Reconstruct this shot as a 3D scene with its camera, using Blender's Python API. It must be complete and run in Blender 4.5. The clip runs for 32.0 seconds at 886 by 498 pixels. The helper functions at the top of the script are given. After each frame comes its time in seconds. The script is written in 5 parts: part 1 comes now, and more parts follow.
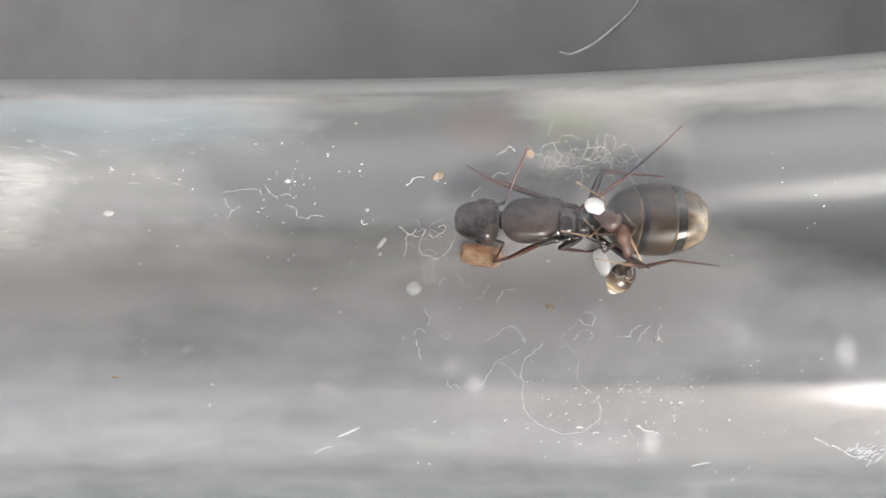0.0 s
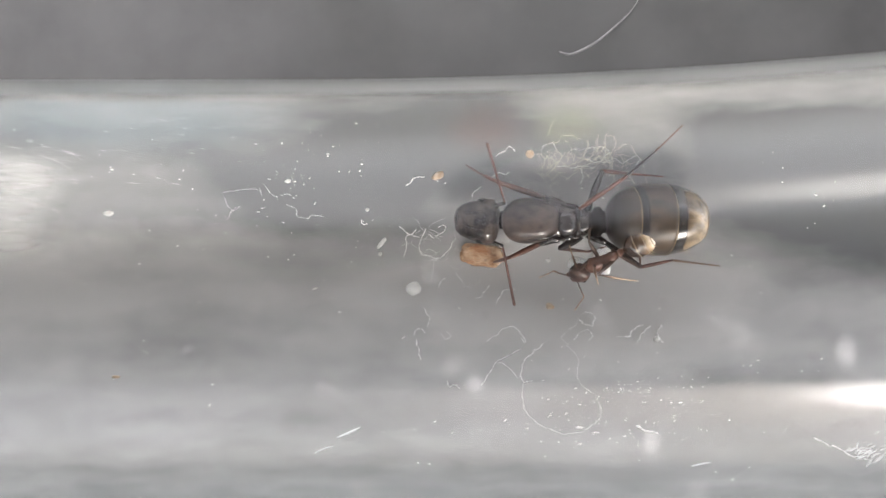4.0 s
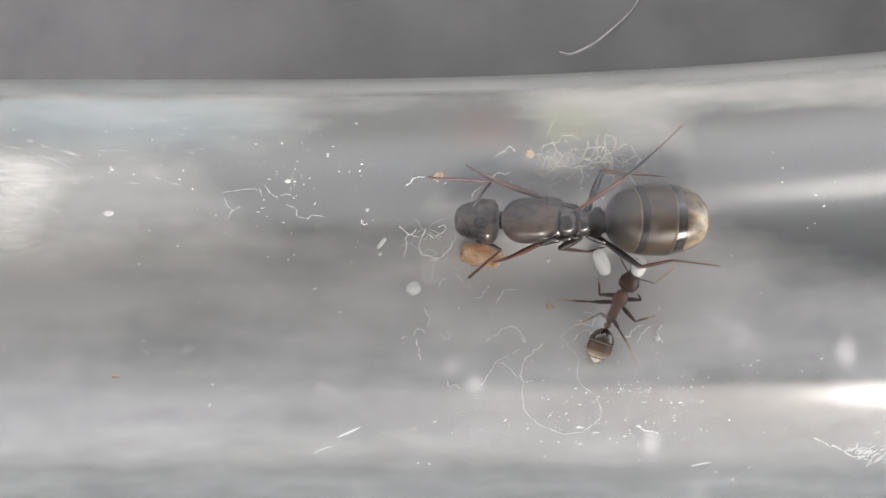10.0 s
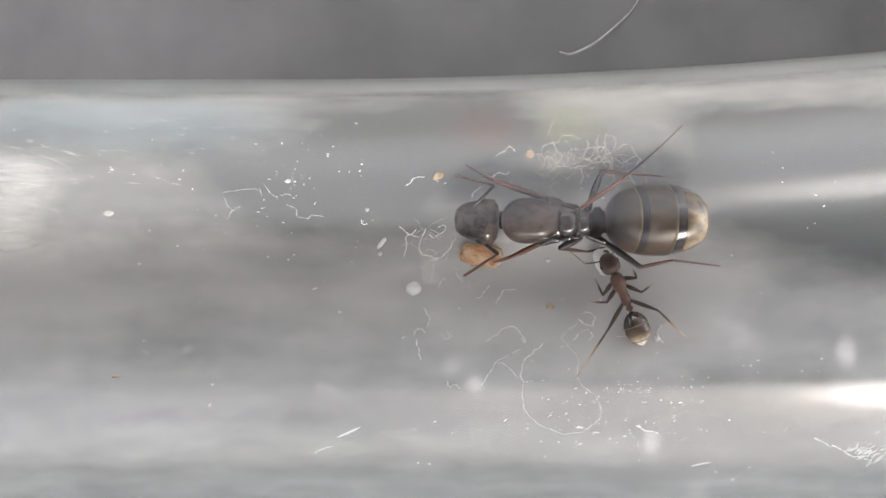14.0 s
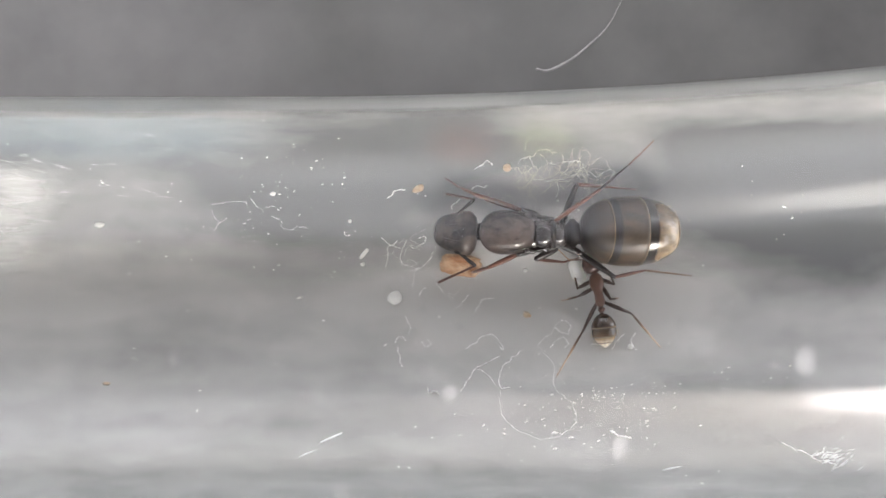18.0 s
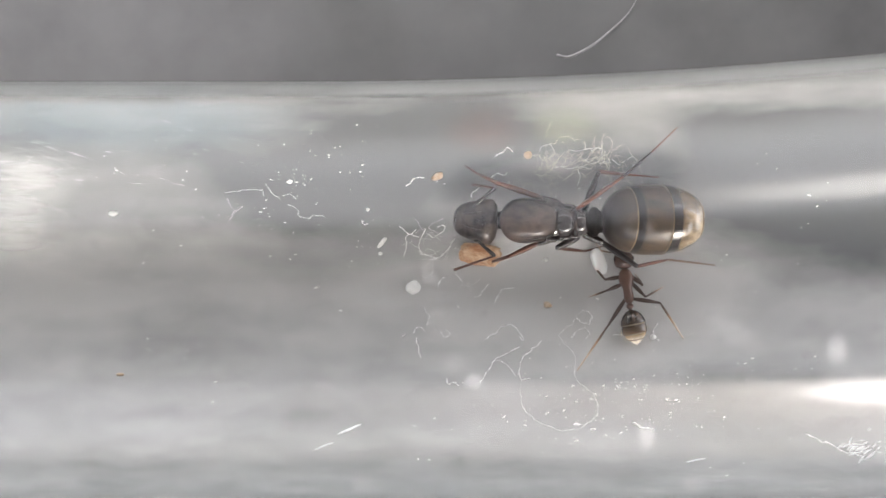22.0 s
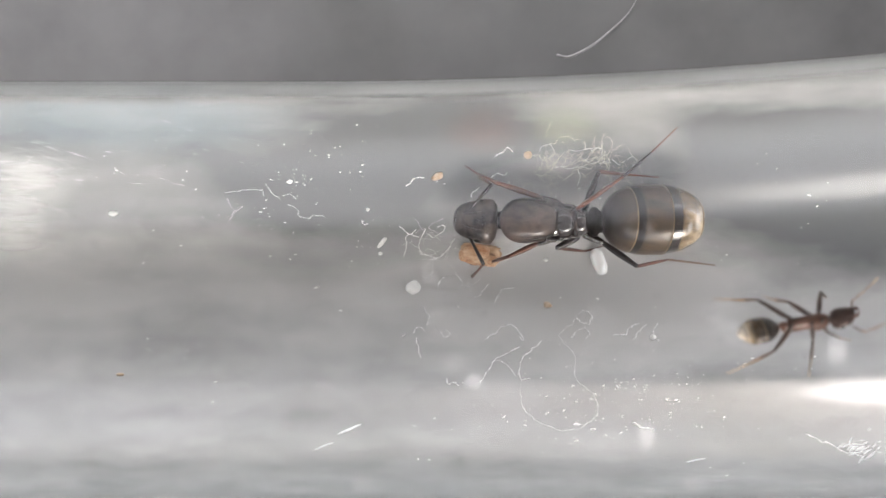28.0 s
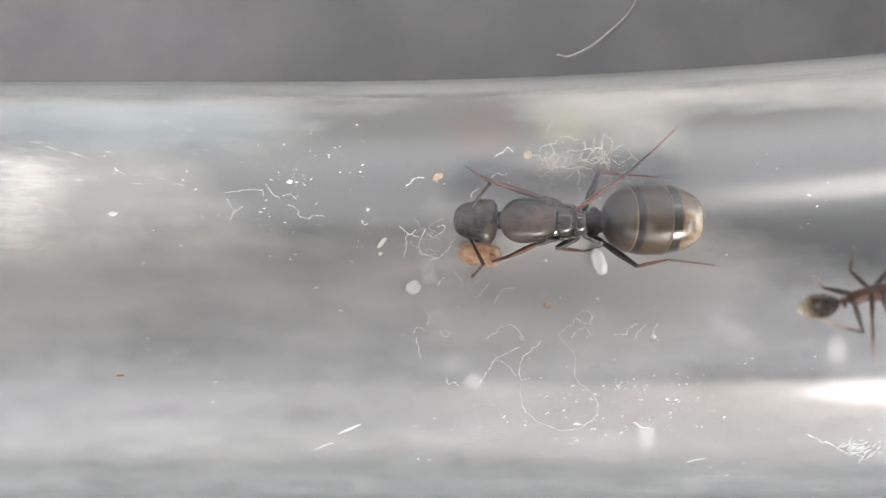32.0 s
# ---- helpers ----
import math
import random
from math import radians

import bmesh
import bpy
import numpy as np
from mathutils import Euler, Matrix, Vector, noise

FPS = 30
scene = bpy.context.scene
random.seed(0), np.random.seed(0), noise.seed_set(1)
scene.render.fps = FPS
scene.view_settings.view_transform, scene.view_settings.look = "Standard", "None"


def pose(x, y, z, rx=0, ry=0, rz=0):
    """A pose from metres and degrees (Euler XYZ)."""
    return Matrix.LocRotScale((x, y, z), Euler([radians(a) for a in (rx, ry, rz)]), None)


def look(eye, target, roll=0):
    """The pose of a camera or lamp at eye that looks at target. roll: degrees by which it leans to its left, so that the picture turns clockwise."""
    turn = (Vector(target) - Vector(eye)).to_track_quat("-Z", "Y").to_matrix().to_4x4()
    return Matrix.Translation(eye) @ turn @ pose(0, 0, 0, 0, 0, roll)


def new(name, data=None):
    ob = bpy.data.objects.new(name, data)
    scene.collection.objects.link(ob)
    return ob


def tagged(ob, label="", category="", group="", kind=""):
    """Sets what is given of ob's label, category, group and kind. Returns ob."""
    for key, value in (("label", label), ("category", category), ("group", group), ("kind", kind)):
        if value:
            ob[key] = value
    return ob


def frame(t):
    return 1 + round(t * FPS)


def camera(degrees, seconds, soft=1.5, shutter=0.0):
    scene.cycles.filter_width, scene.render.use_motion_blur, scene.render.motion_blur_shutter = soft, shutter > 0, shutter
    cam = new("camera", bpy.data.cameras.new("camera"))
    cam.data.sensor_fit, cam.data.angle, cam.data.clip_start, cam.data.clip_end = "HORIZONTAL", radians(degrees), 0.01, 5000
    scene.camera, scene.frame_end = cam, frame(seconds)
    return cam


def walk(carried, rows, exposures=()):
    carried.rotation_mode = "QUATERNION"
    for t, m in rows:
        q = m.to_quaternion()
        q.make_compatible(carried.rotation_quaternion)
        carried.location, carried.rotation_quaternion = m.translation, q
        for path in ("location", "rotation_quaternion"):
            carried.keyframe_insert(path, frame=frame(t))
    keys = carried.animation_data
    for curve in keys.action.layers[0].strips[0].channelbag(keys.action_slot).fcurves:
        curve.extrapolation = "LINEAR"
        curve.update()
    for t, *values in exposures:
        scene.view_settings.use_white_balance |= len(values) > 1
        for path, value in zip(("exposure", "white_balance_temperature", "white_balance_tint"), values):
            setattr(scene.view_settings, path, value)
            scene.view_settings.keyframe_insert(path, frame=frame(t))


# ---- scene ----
from mathutils import Quaternion

MM = 0.001
cam = camera(27.95, 32.0, soft=1.5)
# close focus: sharp at the ants' backs, soft on the near side of the glass
cam.data.dof.use_dof, cam.data.dof.focus_distance, cam.data.dof.aperture_fstop = True, 0.0713, 84.0
walk(cam, [
    (0, pose(0.000000, 0.000000, 0.073100)),
    (14.5, pose(0.000000, 0.000000, 0.073100)),
    (15.8, pose(0.000000, 0.000000, 0.073100)),
    (16.5, pose(-0.000060, 0.000121, 0.073523)),
    (17, pose(0.000405, 0.000389, 0.074311)),
    (17.5, pose(0.000498, 0.000383, 0.075414)),
    (18, pose(0.000820, 0.000436, 0.075414)),
    (18.5, pose(0.000156, 0.000097, 0.074383)),
    (19, pose(0.000018, -0.000011, 0.074166)),
    (19.6, pose(0.000027, -0.000020, 0.074238)),
    (32, pose(0.000027, -0.000020, 0.074238)),
], [(0, 2.17, 6480, 15), (14, 2.17, 6480, 15), (22, 2.31, 6480, 15), (32, 2.31, 6480, 15)])

# ---- world and sun ----
SUN_WAY = Vector((0.34, -0.77, 0.62)).normalized()
world = bpy.data.worlds.new("sky")
scene.world = world
world.use_nodes = True
wt = world.node_tree
sky = wt.nodes.new("ShaderNodeTexSky")
sky.sky_type = "NISHITA"
sky.sun_disc = False
sky.sun_elevation = math.asin(SUN_WAY.z)
sky.sun_rotation = math.atan2(SUN_WAY.x, SUN_WAY.y)
sky.air_density, sky.dust_density, sky.ozone_density = 1.0, 4.0, 1.0
wt.nodes["Background"].inputs["Strength"].default_value = 0.15
# a thin, even layer of cloud veils the blue
cloud = wt.nodes.new("ShaderNodeMix")
cloud.data_type = "RGBA"
cloud.inputs["Factor"].default_value = 0.75
cloud.inputs["B"].default_value = (5.92, 5.8, 5.76, 1)
wt.links.new(sky.outputs["Color"], cloud.inputs["A"])
wt.links.new(cloud.outputs["Result"], wt.nodes["Background"].inputs["Color"])
sun = new("sun", bpy.data.lights.new("sun", "SUN"))
sun.data.energy, sun.data.angle, sun.data.color = 0.32, radians(13), (1.0, 0.96, 0.9)
sun.matrix_world = look(SUN_WAY, (0, 0, 0))


# ---- materials: all noise sizes are in millimetres ----
def material(name):
    m = bpy.data.materials.new(name)
    m.use_nodes = True
    return m, m.node_tree.nodes, m.node_tree.links, m.node_tree.nodes["Principled BSDF"]


def coords(nodes, links, stretch=(1, 1, 1), per_object=False):
    tc, mp = nodes.new("ShaderNodeTexCoord"), nodes.new("ShaderNodeMapping")
    mp.inputs["Scale"].default_value = [s / MM for s in stretch]
    links.new(tc.outputs["Object"], mp.inputs["Vector"])
    if per_object:
        info = nodes.new("ShaderNodeObjectInfo")
        mul = nodes.new("ShaderNodeMath")
        mul.operation = "MULTIPLY"
        mul.inputs[1].default_value = 40.0
        links.new(info.outputs["Random"], mul.inputs[0])
        links.new(mul.outputs[0], mp.inputs["Location"])
    return mp.outputs["Vector"]


def noise_of(nodes, links, vec, scale, detail=3.0, rough=0.55):
    n = nodes.new("ShaderNodeTexNoise")
    n.inputs["Scale"].default_value, n.inputs["Detail"].default_value = scale, detail
    n.inputs["Roughness"].default_value = rough
    links.new(vec, n.inputs["Vector"])
    return n.outputs["Fac"]


def ramp_of(nodes, links, fac, stops, smooth=False):
    r = nodes.new("ShaderNodeValToRGB")
    if smooth:
        r.color_ramp.interpolation = "EASE"
    el = r.color_ramp.elements
    while len(el) < len(stops):
        el.new(0.5)
    for e, (p, c) in zip(el, stops):
        e.position = p
        e.color = (*c, 1) if len(c) == 3 else c
    links.new(fac, r.inputs["Fac"])
    return r.outputs["Color"]


def bump_of(nodes, links, fac, bsdf, strength, distance_mm):
    b = nodes.new("ShaderNodeBump")
    b.inputs["Strength"].default_value, b.inputs["Distance"].default_value = strength, distance_mm * MM
    links.new(fac, b.inputs["Height"])
    links.new(b.outputs["Normal"], bsdf.inputs["Normal"])


def surface(name, dark, light, rough=0.4, big=0.8, fine=14.0, bump=0.25, depth=0.01, coat=0.0, stretch=(1, 1, 1), sss=0.0, spec=0.5, span=(0.36, 0.64)):
    """Two tones mixed by broad and fine noise, with fine relief."""
    m, nodes, links, b = material(name)
    v = coords(nodes, links, stretch, True)
    a, f = noise_of(nodes, links, v, big), noise_of(nodes, links, v, fine, 4.0)
    mix = nodes.new("ShaderNodeMath")
    mix.operation = "MULTIPLY_ADD"
    mix.inputs[1].default_value = 0.4
    links.new(f, mix.inputs[0])
    half = nodes.new("ShaderNodeMath")
    half.operation = "MULTIPLY"
    half.inputs[1].default_value = 0.6
    links.new(a, half.inputs[0])
    links.new(half.outputs[0], mix.inputs[2])
    links.new(ramp_of(nodes, links, mix.outputs[0], [(span[0], dark), (span[1], light)]), b.inputs["Base Color"])
    rr = nodes.new("ShaderNodeMapRange")
    rr.inputs["To Min"].default_value, rr.inputs["To Max"].default_value = rough * 0.75, min(1, rough * 1.25)
    links.new(f, rr.inputs["Value"])
    links.new(rr.outputs[0], b.inputs["Roughness"])
    b.inputs["Specular IOR Level"].default_value = spec
    b.inputs["Coat Weight"].default_value = coat
    b.inputs["Coat IOR"].default_value = 1.7
    b.inputs["Coat Roughness"].default_value = 0.09
    if sss:
        b.inputs["Subsurface Weight"].default_value = sss
        b.inputs["Subsurface Radius"].default_value = (0.0006, 0.0004, 0.0003)
        b.inputs["Subsurface Scale"].default_value = 0.6
    bump_of(nodes, links, f, b, bump, depth)
    return m


def banded(name, stops, lo, hi, rough=0.3, coat=0.6, lean=0.0):
    """Colour that changes along the body's length, from lo to hi millimetres, with fine grain and painted sheen."""
    m, nodes, links, b = material(name)
    v = coords(nodes, links)
    sep = nodes.new("ShaderNodeSeparateXYZ")
    links.new(v, sep.inputs[0])
    fine = noise_of(nodes, links, v, 9.0, 4.0)
    jit = nodes.new("ShaderNodeMath")
    jit.operation = "MULTIPLY_ADD"
    jit.inputs[1].default_value = 0.05 * (hi - lo)
    links.new(fine, jit.inputs[0])
    upright = nodes.new("ShaderNodeMath")
    upright.operation = "MULTIPLY_ADD"
    upright.inputs[1].default_value = -lean
    links.new(sep.outputs["Z"], upright.inputs[0])
    links.new(sep.outputs["X"], upright.inputs[2])
    links.new(upright.outputs[0], jit.inputs[2])
    mr = nodes.new("ShaderNodeMapRange")
    mr.inputs["From Min"].default_value, mr.inputs["From Max"].default_value = lo, hi
    links.new(jit.outputs[0], mr.inputs["Value"])
    col = ramp_of(nodes, links, mr.outputs[0], stops)
    # lengthwise sheen, painted as lighter and darker streaks
    big = noise_of(nodes, links, coords(nodes, links, (0.4, 1, 1)), 2.4, 4.0, 0.6)
    mult = nodes.new("ShaderNodeMix")
    mult.data_type, mult.blend_type = "RGBA", "MULTIPLY"
    mult.inputs["Factor"].default_value = 0.9
    links.new(col, mult.inputs["A"])
    links.new(ramp_of(nodes, links, big, [(0.34, (0.45, 0.45, 0.45)), (0.66, (1.7, 1.62, 1.55))]), mult.inputs["B"])
    links.new(mult.outputs["Result"], b.inputs["Base Color"])
    b.inputs["Roughness"].default_value = rough
    b.inputs["Coat Weight"].default_value = coat
    b.inputs["Coat IOR"].default_value = 1.7
    b.inputs["Coat Roughness"].default_value = 0.1
    bump_of(nodes, links, noise_of(nodes, links, coords(nodes, links, (0.3, 1, 1)), 8.0, 3.0), b, 0.45, 0.02)
    return m


def clear_glass(name, rough, ior):
    m, nodes, links, b = material(name)
    nodes.remove(b)
    clear, gloss, mix, fr = (nodes.new(k) for k in ("ShaderNodeBsdfTransparent", "ShaderNodeBsdfGlossy", "ShaderNodeMixShader", "ShaderNodeFresnel"))
    clear.inputs["Color"].default_value = (0.975, 0.985, 0.98, 1)
    gloss.inputs["Roughness"].default_value = rough
    fr.inputs["IOR"].default_value = ior
    v = coords(nodes, links, (0.15, 1, 1))
    bp = nodes.new("ShaderNodeBump")
    bp.inputs["Strength"].default_value, bp.inputs["Distance"].default_value = 0.1, 0.02 * MM
    links.new(noise_of(nodes, links, v, 0.9, 2.0), bp.inputs["Height"])
    links.new(bp.outputs["Normal"], gloss.inputs["Normal"])
    links.new(fr.outputs[0], mix.inputs["Fac"])
    links.new(clear.outputs[0], mix.inputs[1])
    links.new(gloss.outputs[0], mix.inputs[2])
    links.new(mix.outputs[0], nodes["Material Output"].inputs["Surface"])
    return m


def film(name, thin, colour, low, high, stretch, scale, seed=0.0, across=(), patches=()):
    """A cloudy film smeared along the tube; its tones, bands and patches also paint light and shade."""
    m, nodes, links, b = material(name)
    b.inputs["Roughness"].default_value = 0.8
    clear, mix = nodes.new("ShaderNodeBsdfTransparent"), nodes.new("ShaderNodeMixShader")
    v = coords(nodes, links, stretch)
    off = nodes.new("ShaderNodeVectorMath")
    off.inputs[1].default_value = (seed, seed * 1.7, 0)
    links.new(v, off.inputs[0])
    n = noise_of(nodes, links, off.outputs[0], scale, 2.5, 0.5)
    fine = noise_of(nodes, links, coords(nodes, links, (0.45, 0.8, 0.8)), 0.6, 5.0, 0.62)
    add = nodes.new("ShaderNodeMath")
    add.operation = "MULTIPLY_ADD"
    add.inputs[1].default_value = 0.7
    links.new(fine, add.inputs[0])
    calm = nodes.new("ShaderNodeMath")
    calm.operation = "MULTIPLY_ADD"
    calm.inputs[1].default_value, calm.inputs[2].default_value = 0.5, 0.205
    links.new(n, calm.inputs[0])
    links.new(calm.outputs[0], add.inputs[2])
    total = add.outputs[0]
    # the borders of the bands and patches run unevenly
    stray, shift, place = nodes.new("ShaderNodeTexNoise"), nodes.new("ShaderNodeVectorMath"), nodes.new("ShaderNodeVectorMath")
    stray.inputs["Scale"].default_value, stray.inputs["Detail"].default_value = 0.4, 1.2
    links.new(coords(nodes, links, (0.45, 1, 1)), stray.inputs["Vector"])
    shift.operation, place.operation = "SUBTRACT", "MULTIPLY_ADD"
    shift.inputs[1].default_value, place.inputs[1].default_value = (0.5, 0.5, 0.5), (4.0, 1.3, 0.0)
    links.new(stray.outputs["Color"], shift.inputs[0])
    links.new(shift.outputs[0], place.inputs[0])
    links.new(coords(nodes, links), place.inputs[2])
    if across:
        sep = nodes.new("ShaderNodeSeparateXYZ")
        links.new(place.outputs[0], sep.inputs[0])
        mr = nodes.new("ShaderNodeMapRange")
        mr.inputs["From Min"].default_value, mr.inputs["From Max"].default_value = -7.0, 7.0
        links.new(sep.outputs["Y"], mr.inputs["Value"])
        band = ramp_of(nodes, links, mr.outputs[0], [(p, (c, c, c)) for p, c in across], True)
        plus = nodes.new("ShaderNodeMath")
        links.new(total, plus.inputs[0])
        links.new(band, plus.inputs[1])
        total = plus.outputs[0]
    # broad places painted lighter and darker: centre, half axes, how much lighter
    for cx, cy, rx, ry, amount in patches:
        way, size = nodes.new("ShaderNodeVectorMath"), nodes.new("ShaderNodeVectorMath")
        way.operation, size.operation = "MULTIPLY_ADD", "LENGTH"
        way.inputs[1].default_value, way.inputs[2].default_value = (1 / rx, 1 / ry, 0), (-cx / rx, -cy / ry, 0)
        links.new(place.outputs[0], way.inputs[0])
        links.new(way.outputs[0], size.inputs[0])
        fall, plus = nodes.new("ShaderNodeMapRange"), nodes.new("ShaderNodeMath")
        fall.interpolation_type = "SMOOTHSTEP"
        fall.inputs["From Min"].default_value, fall.inputs["From Max"].default_value = 1.0, 0.15
        fall.inputs["To Min"].default_value, fall.inputs["To Max"].default_value = 0.0, amount
        links.new(size.outputs["Value"], fall.inputs["Value"])
        links.new(total, plus.inputs[0])
        links.new(fall.outputs[0], plus.inputs[1])
        total = plus.outputs[0]
    mr, tone = nodes.new("ShaderNodeMapRange"), nodes.new("ShaderNodeMapRange")
    for node, least, most in ((mr, low, high), (tone, 0.0, 1.0)):
        node.inputs["From Min"].default_value, node.inputs["From Max"].default_value = 0.8, 1.7
        node.inputs["To Min"].default_value, node.inputs["To Max"].default_value = least, most
        links.new(total, node.inputs["Value"])
    links.new(ramp_of(nodes, links, tone.outputs[0], [(0.0, thin), (1.0, colour)]), b.inputs["Base Color"])
    b.inputs["Specular IOR Level"].default_value = 0.0
    links.new(mr.outputs[0], mix.inputs["Fac"])
    links.new(clear.outputs[0], mix.inputs[1])
    links.new(b.outputs[0], mix.inputs[2])
    # the bare glass between the smears still mirrors
    gloss, fr, last = (nodes.new(k) for k in ("ShaderNodeBsdfGlossy", "ShaderNodeFresnel", "ShaderNodeMixShader"))
    gloss.inputs["Roughness"].default_value = 0.11
    fr.inputs["IOR"].default_value = 1.21
    links.new(fr.outputs[0], last.inputs["Fac"])
    links.new(mix.outputs[0], last.inputs[1])
    links.new(gloss.outputs[0], last.inputs[2])
    links.new(last.outputs[0], nodes["Material Output"].inputs["Surface"])
    return m


def spot_film(name, colour, strength, rough=1.0, stretch=(1, 1, 1)):
    """A round veil, such as a dried water spot, that thins out towards its rim."""
    m, nodes, links, b = material(name)
    b.inputs["Base Color"].default_value = (*colour, 1)
    b.inputs["Roughness"].default_value = 0.5
    clear, mix = nodes.new("ShaderNodeBsdfTransparent"), nodes.new("ShaderNodeMixShader")
    tc = nodes.new("ShaderNodeTexCoord")
    ln = nodes.new("ShaderNodeVectorMath")
    ln.operation = "DISTANCE"
    ln.inputs[1].default_value = (0.5, 0.5, 0.0)
    flat = nodes.new("ShaderNodeVectorMath")
    flat.operation = "MULTIPLY"
    flat.inputs[1].default_value = (1, 1, 0)
    links.new(tc.outputs["Generated"], flat.inputs[0])
    links.new(flat.outputs[0], ln.inputs[0])
    n = noise_of(nodes, links, coords(nodes, links, stretch, True), 2.5, 3.0)
    add = nodes.new("ShaderNodeMath")
    add.operation = "MULTIPLY_ADD"
    add.inputs[1].default_value = 0.25 * rough
    links.new(n, add.inputs[0])
    links.new(ln.outputs["Value"], add.inputs[2])
    mr = nodes.new("ShaderNodeMapRange")
    mr.interpolation_type = "SMOOTHSTEP"
    mr.inputs["From Min"].default_value, mr.inputs["From Max"].default_value = 0.52 + 0.1 * rough, 0.22
    mr.inputs["To Min"].default_value, mr.inputs["To Max"].default_value = 0.0, strength
    links.new(add.outputs[0], mr.inputs["Value"])
    links.new(mr.outputs[0], mix.inputs["Fac"])
    links.new(clear.outputs[0], mix.inputs[1])
    links.new(b.outputs[0], mix.inputs[2])
    links.new(mix.outputs[0], nodes["Material Output"].inputs["Surface"])
    return m


GLASS = clear_glass("tube_glass", 0.1, 1.3)
# bands and patches paint the tube's bright and dark reflections into the residue
RESIDUE_AND_LIGHT = film("residue_and_light_bands", (0.187, 0.193, 0.198), (0.66, 0.648, 0.632), 0.71, 0.83, (0.05, 0.4, 0.4), 1.0, 3.0,
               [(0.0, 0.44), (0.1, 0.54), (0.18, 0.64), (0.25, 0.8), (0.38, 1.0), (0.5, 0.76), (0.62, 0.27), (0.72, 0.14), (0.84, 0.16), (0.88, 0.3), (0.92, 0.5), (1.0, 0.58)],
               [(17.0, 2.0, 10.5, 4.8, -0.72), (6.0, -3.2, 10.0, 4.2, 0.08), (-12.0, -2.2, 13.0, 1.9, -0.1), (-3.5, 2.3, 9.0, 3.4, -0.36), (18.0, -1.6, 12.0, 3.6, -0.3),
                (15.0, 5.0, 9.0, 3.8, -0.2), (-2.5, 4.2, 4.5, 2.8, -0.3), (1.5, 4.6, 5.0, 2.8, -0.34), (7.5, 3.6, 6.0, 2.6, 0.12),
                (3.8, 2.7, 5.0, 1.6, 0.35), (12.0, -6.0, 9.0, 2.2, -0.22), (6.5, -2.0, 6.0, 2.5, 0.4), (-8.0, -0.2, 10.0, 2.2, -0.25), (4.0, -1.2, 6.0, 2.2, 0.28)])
# a pale tone paints in the bright refraction along the tube's edges
PAINTED_EDGE = film("painted_bright_edge", (0.7, 0.73, 0.73), (0.8, 0.83, 0.83), 0.85, 0.92, (0.03, 0.6, 0.6), 1.0, 7.0, [(0.0, 0.4), (1.0, 0.4)])
SPOT = spot_film("water_spot", (0.85, 0.86, 0.85), 0.15)
FAINT_SPOT = spot_film("faint_water_spot", (0.88, 0.88, 0.87), 0.055)
RED_STAIN = spot_film("red_tinted_stain", (0.55, 0.34, 0.3), 0.11, 0.7)
# a bluish reflection in the glass, painted as a flat tint
BLUE_REFLECTION = spot_film("blue_tinted_stain", (0.6, 0.78, 0.9), 0.16, 0.4, (0.1, 0.6, 0.6))
GREEN_STAIN = spot_film("green_tinted_stain", (0.74, 0.78, 0.56), 0.16, 0.7)
COTTON_HAZE = spot_film("cotton_haze", (0.96, 0.95, 0.92), 0.36, 1.5, (0.22, 1.5, 1.5))
TABLE = surface("matt_grey_tabletop", (0.061, 0.0605, 0.057), (0.12, 0.119, 0.113), 0.75, 0.035, 0.3, 0.1, 0.02)


def painted_light(m, at, radius, gain):
    """Paints a broad lighter area into a surface's colour, round a point in millimetres."""
    nodes, links, b = m.node_tree.nodes, m.node_tree.links, m.node_tree.nodes["Principled BSDF"]
    old = b.inputs["Base Color"].links[0].from_socket
    far, mr, mix = nodes.new("ShaderNodeVectorMath"), nodes.new("ShaderNodeMapRange"), nodes.new("ShaderNodeMix")
    far.operation, mr.interpolation_type, mix.data_type, mix.blend_type = "DISTANCE", "SMOOTHSTEP", "RGBA", "MULTIPLY"
    far.inputs[1].default_value = at
    links.new(coords(nodes, links), far.inputs[0])
    mr.inputs["From Min"].default_value, mr.inputs["From Max"].default_value = radius * 0.35, radius
    mr.inputs["To Min"].default_value, mr.inputs["To Max"].default_value = 1.0, 0.0
    links.new(far.outputs["Value"], mr.inputs["Value"])
    links.new(mr.outputs[0], mix.inputs["Factor"])
    links.new(old, mix.inputs["A"])
    mix.inputs["B"].default_value = (gain, gain, gain, 1)
    links.new(mix.outputs["Result"], b.inputs["Base Color"])


# the tabletop's brighter left end: its light gradient is put into the colour
painted_light(TABLE, (-19.0, 9.5, 0.0), 16.0, 1.35)
PLASTER = surface("grey_plaster", (0.2, 0.195, 0.19), (0.27, 0.265, 0.26), 0.9, 0.004, 0.1, 0.2, 0.5)
GROUND = surface("grey_paving", (0.18, 0.18, 0.17), (0.26, 0.25, 0.24), 0.9, 0.002, 0.03, 0.3, 1.0)
# the paler tone of head and thorax paints in their sheen
HEAD_SHELL = surface("dark_head_shell", (0.003, 0.002, 0.002), (0.08, 0.057, 0.048), 0.42, 1.0, 5.0, 0.5, 0.03, 0.25, spec=0.25, span=(0.43, 0.62))
THORAX_SHELL = surface("dark_thorax_shell", (0.003, 0.002, 0.002), (0.08, 0.057, 0.048), 0.42, 0.9, 5.0, 0.5, 0.03, 0.25, (0.6, 1, 1), spec=0.25, span=(0.44, 0.62))
DARK_SHELL = surface("black_brown_shell", (0.0063, 0.004, 0.0038), (0.022, 0.0125, 0.0105), 0.26, 1.5, 9.0, 0.2, 0.01, 0.9)
